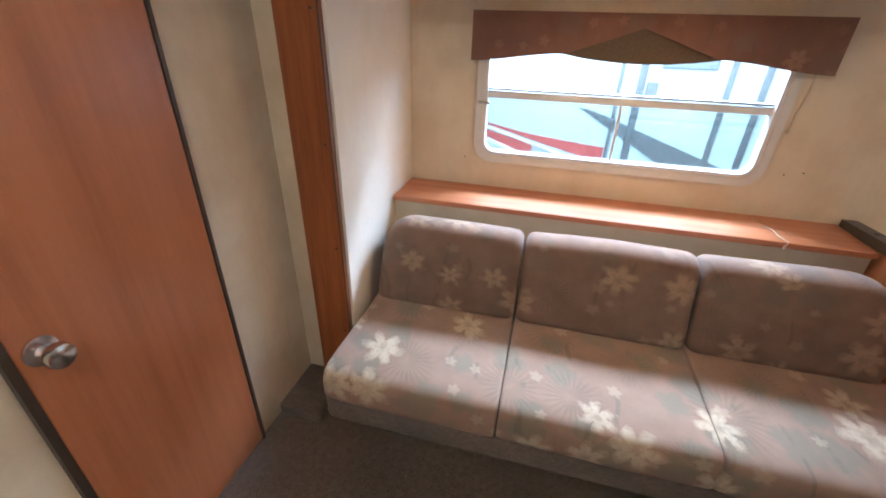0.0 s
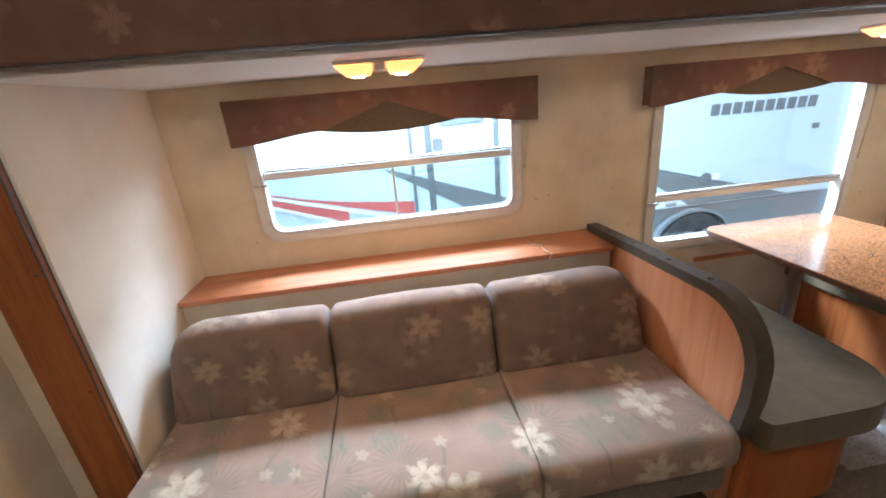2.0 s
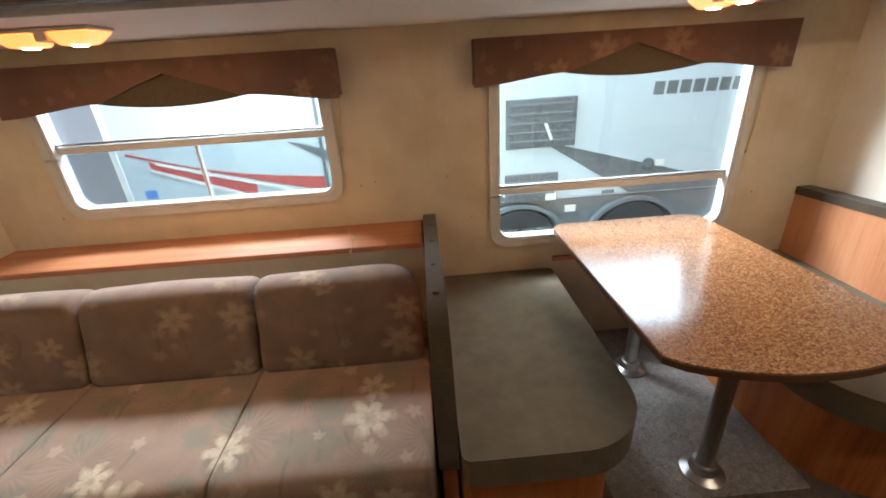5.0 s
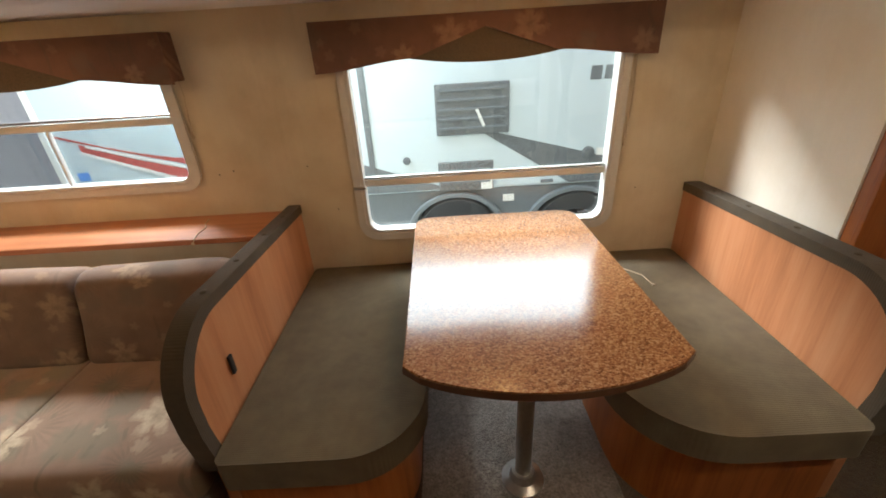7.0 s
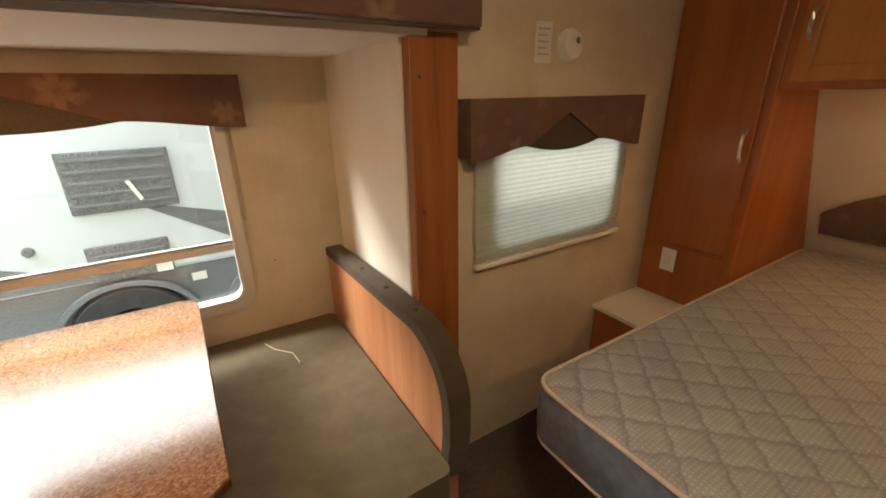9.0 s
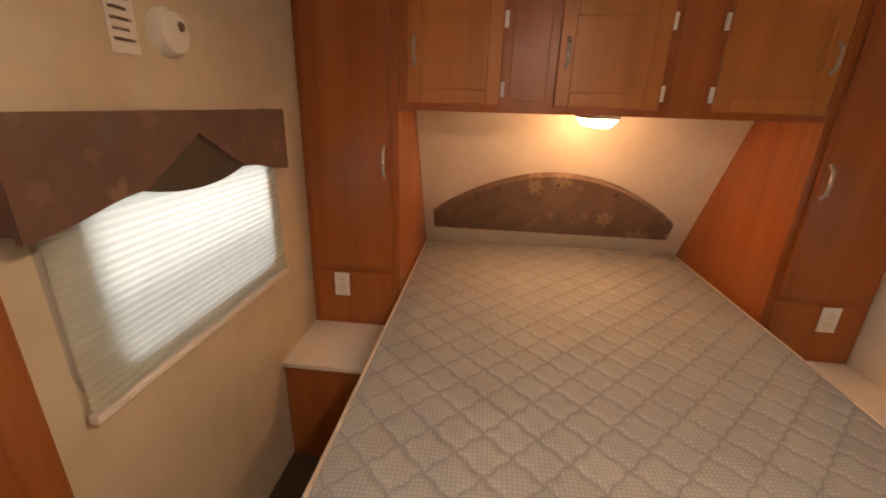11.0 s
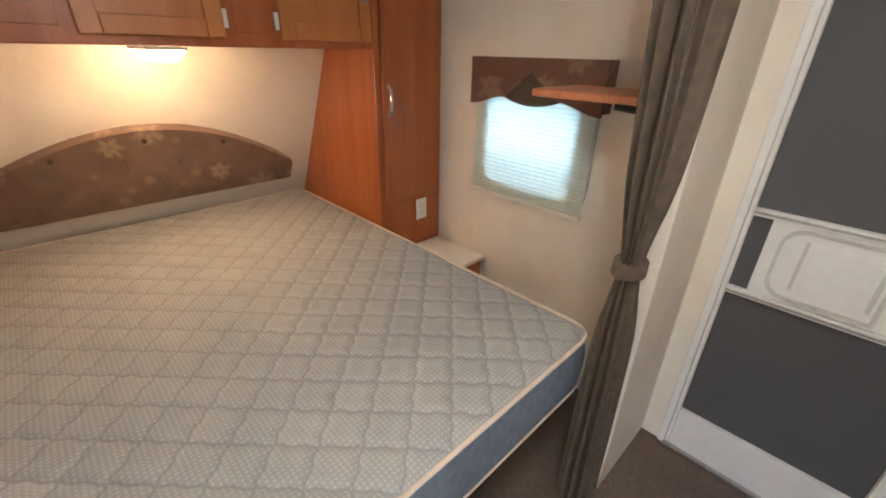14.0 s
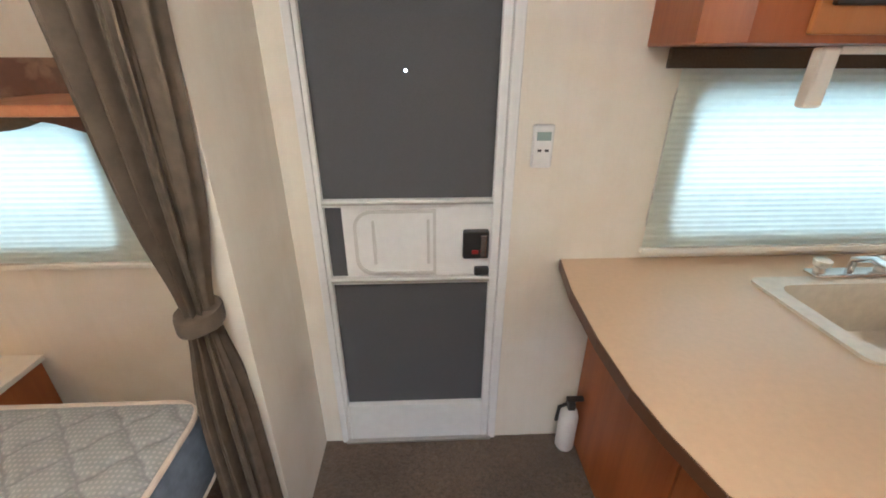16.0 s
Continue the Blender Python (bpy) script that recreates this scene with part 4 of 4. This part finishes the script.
def curtain(cx, cy, label):
    """A gathered curtain held by a tieback: folds pinched at one height."""
    top = thing("curtain", label, "curtain")
    bm = bmesh.new()
    nz, nu = 60, 160
    rows = []
    for i in range(nz + 1):
        z = 0.03 + (CZ - 0.05) * i / nz
        pinch = 1 - 0.45 * math.exp(-((z - 0.97) / 0.16) ** 2)
        sp = (0.052 + 0.036 * max(0, (z - 0.97)) + 0.012 * max(0, 0.97 - z)) * pinch
        row = []
        for k in range(nu):
            a = 2 * math.pi * k / nu
            fold = 1 + 0.30 * math.sin(11 * a + 0.5 * math.sin(z * 2)) + 0.12 * math.sin(23 * a + z * 1.5)
            row.append(bm.verts.new((cx + sp * 0.75 * fold * math.cos(a), cy + sp * 1.15 * fold * math.sin(a), z)))
        rows.append(row)
    for a, b in zip(rows, rows[1:]):
        for k in range(nu):
            bm.faces.new((a[k], a[(k + 1) % nu], b[(k + 1) % nu], b[k]))
    part("gathered_cloth", bm, CURTAIN, top, "", True)
    o = [(cx + 0.044 * math.cos(a), cy + 0.062 * math.sin(a)) for a in (2 * math.pi * k / 30 for k in range(30))]
    part("tieback", prism(bmesh.new(), o, 0.945, 0.985, "xy", 0.006), CURTAIN, top, "cloth tieback", True)
    return top


CURTAIN = plain("taupe_curtain_cloth", (0.095, 0.07, 0.047), 0.9, 0, 0.25, 25, 0.2)
curtain(3.458, -0.615, "taupe gathered curtain tied back beside the partition")

corner = thing("corner_shelf", "small wooden shelf on a black bracket", "shelf")
part("board", boxed(3.442, 3.90, -0.98, -0.70, 1.372, 1.395, 0.004), OAK_Y, corner)
part("bracket", tube(bmesh.new(), [(3.447, -0.74, 1.25), (3.56, -0.74, 1.355), (3.64, -0.74, 1.362)], 0.011, 8), BLACK, corner, "black bracket")

entry = tagged(new("door_2"), "white framed screen door with a sliding latch panel", "door", kind="structure")
DX0, DX1, DY = 2.705, 3.312, WR
for x0, x1 in ((DX0 - 0.02, DX0 + 0.012), (DX1 - 0.008, DX1 + 0.018)):
    part("jamb", boxed(x0, x1, DY - 0.04, DY + 0.012, 0.0, 1.90, 0.004), WHITE, entry)
L0, L1 = DX0 + 0.014, DX1 - 0.009
SA, SB = L0 + 0.028, L1 - 0.014
for x0, x1 in ((L0, SA), (SB, L1)):
    part("stile", boxed(x0, x1, DY - 0.03, DY + 0.006, 0.012, 1.89, 0.004), WHITE, entry)
part("kick_rail", boxed(SA, SB, DY - 0.03, DY + 0.005, 0.012, 0.20, 0.004), WHITE, entry)
for z in (0.778, 1.058):
    part("cross_rail", boxed(SA, SB, DY - 0.03, DY + 0.008, z - 0.011, z + 0.011, 0.003), WHITE, entry)
    part("cross_rail", boxed(SA, SB, DY + 0.0085, DY + 0.013, z - 0.002, z + 0.004), STEEL, entry)
for z0, z1 in ((0.20, 0.767), (0.789, 1.047), (1.069, 1.89)):
    part("screen", boxed(SA, SB, DY - 0.022, DY - 0.018, z0, z1), SCREEN, entry, "grey insect screen")
part("outer_leaf", boxed(DX0, DX1, DY - 0.058, DY - 0.042, 0.0, 1.90), SCREEN, entry)
slider = part("slide_panel", boxed(2.746, 3.235, DY - 0.016, DY - 0.006, 0.791, 1.045, 0.003), WHITE, entry, "white sliding latch panel")
bm = ring(bmesh.new(), rounded(2.93, 3.20, 0.80, 1.035, [0.004, 0.06, 0.06, 0.004], 6), rounded(2.94, 3.19, 0.81, 1.025, [0.004, 0.052, 0.052, 0.004], 6), DY - 0.007, DY + 0.005, "xz")
part("raised_rim", bm, FRAME_W, slider, "", True)
for x in (2.955, 3.135):
    part("grip_rib", boxed(x - 0.005, x + 0.005, DY - 0.007, DY + 0.002, 0.84, 1.0, 0.002), FRAME_W, slider)
latch = part("latch", boxed(2.755, 2.84, DY - 0.006, DY + 0.022, 0.865, 0.965, 0.006), BLACK, entry, "black latch with red tab")
part("paddle", boxed(2.765, 2.785, DY + 0.022, DY + 0.034, 0.875, 0.955, 0.003), CHROME, latch)
part("red_tab", boxed(2.79, 2.812, DY + 0.022, DY + 0.027, 0.885, 0.90, 0.002), plain("red_tab", (0.4, 0.02, 0.02), 0.4), latch)
part("lock_lever", boxed(2.75, 2.80, DY - 0.004, DY + 0.02, 0.80, 0.828, 0.005), BLACK, entry, "black lever")
# Bright dot of light on the screen, put in as a glowing disc.
part("bright_dot", lathe(bmesh.new(), [(0.0045, 0.0), (0.003, 0.002)], (3.012, DY - 0.017, 1.445), "y", 16), glow("glowing_dot", (0.95, 0.98, 1.0), 2.5), entry, "small glowing disc for a bright dot of light")
part("threshold", boxed(DX0, DX1, DY - 0.04, DY + 0.02, 0.0, 0.012, 0.003), STEEL, entry)

thermo = thing("thermostat", "white wall thermostat with a grey display", "thermostat")
part("case", boxed(2.577, 2.64, WR + 0.0005, WR + 0.022, 1.172, 1.30, 0.006), WHITE, thermo)
part("display", boxed(2.587, 2.63, WR + 0.022, WR + 0.0235, 1.255, 1.28), plain("lcd_grey_green", (0.25, 0.33, 0.30), 0.3), thermo, "grey green display")
for x in (2.597, 2.619):
    part("button", boxed(x - 0.006, x + 0.006, WR + 0.022, WR + 0.025, 1.222, 1.229, 0.001), BLACK, thermo)

# ---- kitchen end ----
CT = 0.85
edge = [(2.50, WR + 0.002), (2.53, -0.88), (2.54, -0.65), (2.535, -0.48), (2.52, -0.38), (2.487, -0.25), (2.42, -0.18), (2.30, -0.145), (0.5, -0.14), (0.5, WR + 0.002)]
CTR_M = plain("tan_laminate_counter", (0.63, 0.455, 0.295), 0.33, 0, 0.03, 60, 0.0)
counter = thing("kitchen_counter", "tan laminate kitchen counter with a curved end", "counter")
SX0, SX1, SY0, SY1 = 1.30, 1.945, -0.92, -0.545
# the top is a frame round the sink
bm = bmesh.new()
prism(bm, [(SX1, WR + 0.002)] + [(SX1, -0.14)] + edge[:8][::-1], CT - 0.035, CT, "xy")
part("worktop", bm, CTR_M, counter)
part("worktop_far_end", boxed(0.5, SX0, WR + 0.002, -0.14, CT - 0.035, CT), CTR_M, counter)
part("worktop_front_strip", boxed(SX0, SX1, SY1, -0.14, CT - 0.035, CT), CTR_M, counter)
part("worktop_back_strip", boxed(SX0, SX1, WR + 0.002, SY0, CT - 0.035, CT), CTR_M, counter)
bm = bmesh.new()
rim = edge[:9]
for (a, b), (c, d) in zip(rim, rim[1:]):
    L = math.hypot(c - a, d - b)
    nxn, nyn = -(d - b) / L * -1, (c - a) / L * -1
    vs = [bm.verts.new(p) for p in ((a, b, CT - 0.036), (c, d, CT - 0.036), (c, d, CT - 0.002), (a, b, CT - 0.002))]
    ws = [bm.verts.new((p.co.x + 0.004 * nxn, p.co.y + 0.004 * -nyn * -1, p.co.z)) for p in vs]
    for k in range(4):
        bm.faces.new((vs[k], vs[(k + 1) % 4], ws[(k + 1) % 4], ws[k]))
    bm.faces.new(ws)
part("edge_band", bm, TABLE_EDGE, counter, "dark edge band")
base = thing("kitchen_base_cabinet", "orange brown wooden base cabinet under the counter", "cabinet")
part("end_panel", boxed(2.335, 2.355, WR + 0.003, -0.50, 0.0, CT - 0.037, 0.002), CABINET, base)
bm = prism(bmesh.new(), [(2.352, -0.494), (2.34, -0.35), (2.28, -0.22), (2.16, -0.20), (2.16, -0.498)], 0.0, CT - 0.038, "xy")
part("curved_front", bm, CABINET, base)
part("carcass", boxed(0.5, 2.158, WR + 0.003, -0.20, 0.0, 0.62), CABINET, base)

SINKM = plain("ivory_sink", (0.70, 0.62, 0.50), 0.25)
sink = thing("kitchen_sink", "ivory kitchen sink set in the counter", "sink")
bm = ring(bmesh.new(), rounded(SX0 - 0.02, SX1 + 0.02, SY0 - 0.0, SY1 + 0.02, 0.03), rounded(SX0 + 0.03, SX1 - 0.03, SY0 + 0.05, SY1 - 0.025, 0.05), CT + 0.0005, CT + 0.009, "xy")
part("rim", bm, SINKM, sink, "", True)
bm = ring(bmesh.new(), rounded(SX0 + 0.006, SX1 - 0.006, SY0 + 0.006, SY1 - 0.006, 0.04), rounded(SX0 + 0.03, SX1 - 0.03, SY0 + 0.05, SY1 - 0.025, 0.05), CT - 0.17, CT, "xy")
part("bowl_wall", bm, SINKM, sink, "", True)
part("bowl_floor", boxed(SX0 + 0.01, SX1 - 0.01, SY0 + 0.01, SY1 - 0.01, CT - 0.18, CT - 0.171), SINKM, sink)
tap = thing("sink_faucet", "chrome two handle faucet behind the sink", "faucet")
part("base_plate", boxed(1.50, 1.76, -0.955, -0.90, CT + 0.0095, CT + 0.022, 0.006), CHROME, tap)
for x in (1.53, 1.73):
    part("knob_handle", lathe(bmesh.new(), [(0.016, 0.022), (0.014, 0.035), (0.024, 0.045), (0.024, 0.06), (0.012, 0.066)], (x, -0.93, CT)), SINKM, tap, "clear round knob", True)
part("spout", tube(bmesh.new(), [(1.63, -0.93, CT + 0.02), (1.63, -0.93, CT + 0.06), (1.63, -0.88, CT + 0.085), (1.63, -0.78, CT + 0.075)], 0.011, 10), CHROME, tap, "", True)

upper = thing("kitchen_upper_cabinet", "brown wooden upper cabinet over the sink window", "cabinet")
part("body", prism(bmesh.new(), [(2.34, WR + 0.002), (2.37, -0.82), (2.30, -0.755), (2.20, -0.75), (0.5, -0.75), (0.5, WR + 0.002)], 1.505, CZ - 0.003, "xy", 0.004), CABINET, upper)
part("face_rail", boxed(0.5, 2.19, -0.749, -0.735, 1.52, CZ - 0.004, 0.003), CAB_PANEL, upper)
part("vent_trim", boxed(1.97, 2.17, -0.734, -0.72, 1.57, 1.75, 0.004), BLACK, upper, "black framed panel")
kval = thing("kitchen_valance", "narrow brown valance strip over the kitchen window", "valance")
part("strip", boxed(0.9, 2.30, -1.045, -1.03, 1.452, 1.504, 0.003), VAL_PLAIN, kval)
hook = thing("paper_towel_holder", "ivory plastic paper towel bracket under the cabinet", "bracket")
part("arm", boxed(2.075, 2.12, -0.80, -0.77, 1.375, 1.50, 0.008), PLASTIC, hook)
part("bar", boxed(1.45, 2.075, -0.795, -0.775, 1.485, 1.503, 0.005), PLASTIC, hook)

ext = thing("fire_extinguisher", "small white fire extinguisher with a black head", "fire extinguisher")
part("bottle", lathe(bmesh.new(), [(0.034, 0.0), (0.038, 0.01), (0.038, 0.17), (0.030, 0.20), (0.014, 0.215)], (2.40, -1.03, 0.002)), WHITE, ext, "", True)
part("head", boxed(2.385, 2.415, -1.05, -1.01, 0.215, 0.25, 0.005), BLACK, ext, "black valve head")
part("lever", boxed(2.35, 2.42, -1.04, -1.02, 0.252, 0.268, 0.004), BLACK, ext)
part("hose", tube(bmesh.new(), [(2.415, -1.03, 0.235), (2.445, -1.03, 0.22), (2.45, -1.03, 0.15)], 0.007, 8), BLACK, ext)

# ---- outside ----
TY, GZ = 3.65, -0.75
gm = Mat("wet_gravel", 0.85)
gv = gm.node("ShaderNodeTexVoronoi", Vector=gm.co, Scale=22.0)
gm.color(gm.ramp(gm.math("ADD", gm.math("MULTIPLY", gm.split(gv.outputs["Color"])[0], 0.7), gm.math("MULTIPLY", gm.noise(2.0), 0.3)), (0.2, (0.42, 0.41, 0.39)), (0.8, (0.76, 0.74, 0.70)))).bump(gv.outputs["Distance"], 0.2, 0.01)
structure("ground", boxed(-400, 400, -400, 400, GZ - 0.3, GZ), gm.m, "grey gravel yard ground", "ground")
SIDING = plain("white_trailer_siding", (0.53, 0.61, 0.65), 0.35, 0, 0.03, 3, 0)
GREYM = plain("weathered_grey_decal", (0.14, 0.152, 0.16), 0.6, 0, 0.8, 110, 0.05)
DARKM = plain("dark_grey_skirt", (0.16, 0.18, 0.195), 0.6, 0, 0.3, 90, 0.05)
REDM = plain("faded_red_decal", (0.50, 0.10, 0.09), 0.5, 0, 0.35, 60, 0)
RUBBER = plain("tyre_rubber", (0.035, 0.036, 0.038), 0.8, 0, 0.3, 50, 0.1)
BLUEM = plain("blue_tag", (0.12, 0.3, 0.7), 0.5)
rv = thing("travel_trailer", "white travel trailer with grey and red stripes parked alongside", "trailer")
part("body", boxed(-1.22, 8.5, TY, TY + 2.3, 0.30, 2.75, 0.03), SIDING, rv)
part("skirt", boxed(-1.15, 8.4, TY + 0.03, TY + 2.2, -0.10, 0.299), DARKM, rv, "dark lower skirt")
part("corner_trim", boxed(-1.235, -1.18, TY - 0.012, TY - 0.001, 0.32, 2.7, 0.004), WHITE, rv)
for a, b in ((0.476, 0.505), (0.615, 0.66), (1.225, 1.27), (1.455, 1.505)):
    part("trim_strip", boxed(a, b, TY - 0.012, TY - 0.001, 0.32, 2.6, 0.003), GREYM, rv, "weathered grey strip")
part("door_gap", boxed(0.662, 0.672, TY - 0.004, TY - 0.001, 0.32, 2.2), GREYM, rv)


def decal(pts, mat, name="stripe", lift=0.003, label=""):
    part(name, prism(bmesh.new(), pts, TY - lift, TY - 0.0005, "xz"), mat, rv, label)


def band(f, g, x0, x1, n=16):
    xs = [x0 + (x1 - x0) * i / n for i in range(n + 1)]
    return [(x, f(x)) for x in xs] + [(x, g(x)) for x in reversed(xs)]


# grey slanting stripes
decal([(2.45, 0.79), (2.56, 0.79), (4.3, 0.32), (3.2, 0.32)], GREYM)
decal([(0.22, 0.985), (0.33, 0.965), (2.15, 0.32), (1.35, 0.32)], GREYM, lift=0.004)
# red swoosh with a pale inner line
decal(band(lambda x: 0.975 - 0.20 * (x + 1.1) - 0.05 * math.sin((x + 1.1) * 2.2), lambda x: 0.955 - 0.29 * (x + 1.1) + 0.02 * (x + 1.1) ** 2, -1.12, 0.47), REDM, "red_stripe", label="faded red stripe")
decal(band(lambda x: 0.90 - 0.30 * (x + 0.95) - 0.02 * math.sin((x + 0.95) * 4), lambda x: 0.835 - 0.36 * (x + 0.95), -0.95, -0.12), REDM, "red_stripe", 0.004, "faded red stripe")
decal(band(lambda x: 0.84 - 0.355 * (x + 0.95), lambda x: 0.815 - 0.37 * (x + 0.95), -0.95, -0.22), WHITE, "pale_line", 0.005)
decal(band(lambda x: 0.90 - 0.275 * (x + 0.95), lambda x: 0.885 - 0.285 * (x + 0.95), -0.9, 0.2), WHITE, "pale_line", 0.006)


def vent(x0, x1, z0, z1, slats):
    v = part("vent", boxed(x0, x1, TY - 0.02, TY - 0.001, z0, z1, 0.008), GREYM, rv, "grey louvred vent")
    for k in range(slats):
        z = z0 + (z1 - z0) * (k + 0.7) / (slats + 0.4)
        part("slat", boxed(x0 + 0.03, x1 - 0.03, TY - 0.03, TY - 0.0205, z - 0.006, z + 0.012, 0.002), DARKM, v)
    return v


v = vent(2.055, 2.66, 0.79, 1.195, 5)
decal([(2.38, 0.99), (2.405, 0.995), (2.46, 0.86), (2.44, 0.85)], WHITE, "tape_strip", 0.034)
vent(2.05, 2.53, 0.305, 0.565, 2)
part("sticker", boxed(2.42, 2.52, TY - 0.026, TY - 0.021, 0.31, 0.40), WHITE, rv)
for x, z, r in ((3.347, 0.574, 0.055), (1.782, 0.596, 0.033)):
    part("cap", lathe(bmesh.new(), [(r, 0.0), (r, -0.012), (r * 0.6, -0.02)], (x, TY, z), "y", 20), GREYM, rv, "grey round cap")
part("sticker", boxed(3.42, 3.50, TY - 0.004, TY - 0.001, 0.55, 0.61), WHITE, rv)
part("lamp_box", boxed(0.685, 0.765, TY - 0.03, TY - 0.001, 1.10, 1.205, 0.006), GREYM, rv, "grey door catch box")
part("window", boxed(0.76, 1.14, TY - 0.012, TY - 0.001, 1.30, 1.95, 0.01), DARKM, rv, "dark door window")
part("reflector", boxed(2.95, 3.06, TY - 0.015, TY - 0.001, 0.33, 0.36, 0.003), DARKM, rv)
part("plate", boxed(2.62, 2.72, TY + 0.01, TY + 0.029, 0.17, 0.23), WHITE, rv)
part("blue_tag", boxed(-1.07, -0.97, TY - 0.004, TY - 0.001, 0.59, 0.66), BLUEM, rv)
part("marker_decal", boxed(4.42, 4.50, TY - 0.004, TY - 0.001, 0.95, 1.0), GREYM, rv)
# model name as plain blocks
w = 1.13 / 10
for k in range(10):
    x = 3.305 + w * k
    part("name_block", prism(bmesh.new(), [(x, 1.16), (x + w * 0.78, 1.157), (x + w * 0.84, 1.262), (x + w * 0.06, 1.262)], TY - 0.003, TY - 0.0005, "xz"), GREYM, rv)
for x in (2.19, 3.28):
    wh = part("wheel", lathe(bmesh.new(), [(0.22, 0.0), (0.36, 0.0), (0.385, 0.03), (0.385, 0.17), (0.36, 0.20)], (x, TY - 0.03, -0.14), "y", 36), RUBBER, rv, "", True)
    part("rim", lathe(bmesh.new(), [(0.21, 0.015), (0.20, 0.03), (0.05, 0.02)], (x, TY - 0.045, -0.14), "y", 24), STEEL, wh, "", True)
    o = [(x + 0.47 * math.cos(a), -0.14 + 0.42 * math.sin(a)) for a in (math.pi * k / 20 for k in range(21))]
    i = [(x + 0.43 * math.cos(a), -0.14 + 0.385 * math.sin(a)) for a in (math.pi * k / 20 for k in range(20, -1, -1))]
    part("wheel_arch", prism(bmesh.new(), o + i, TY - 0.03, TY + 0.025, "xz"), DARKM, rv)
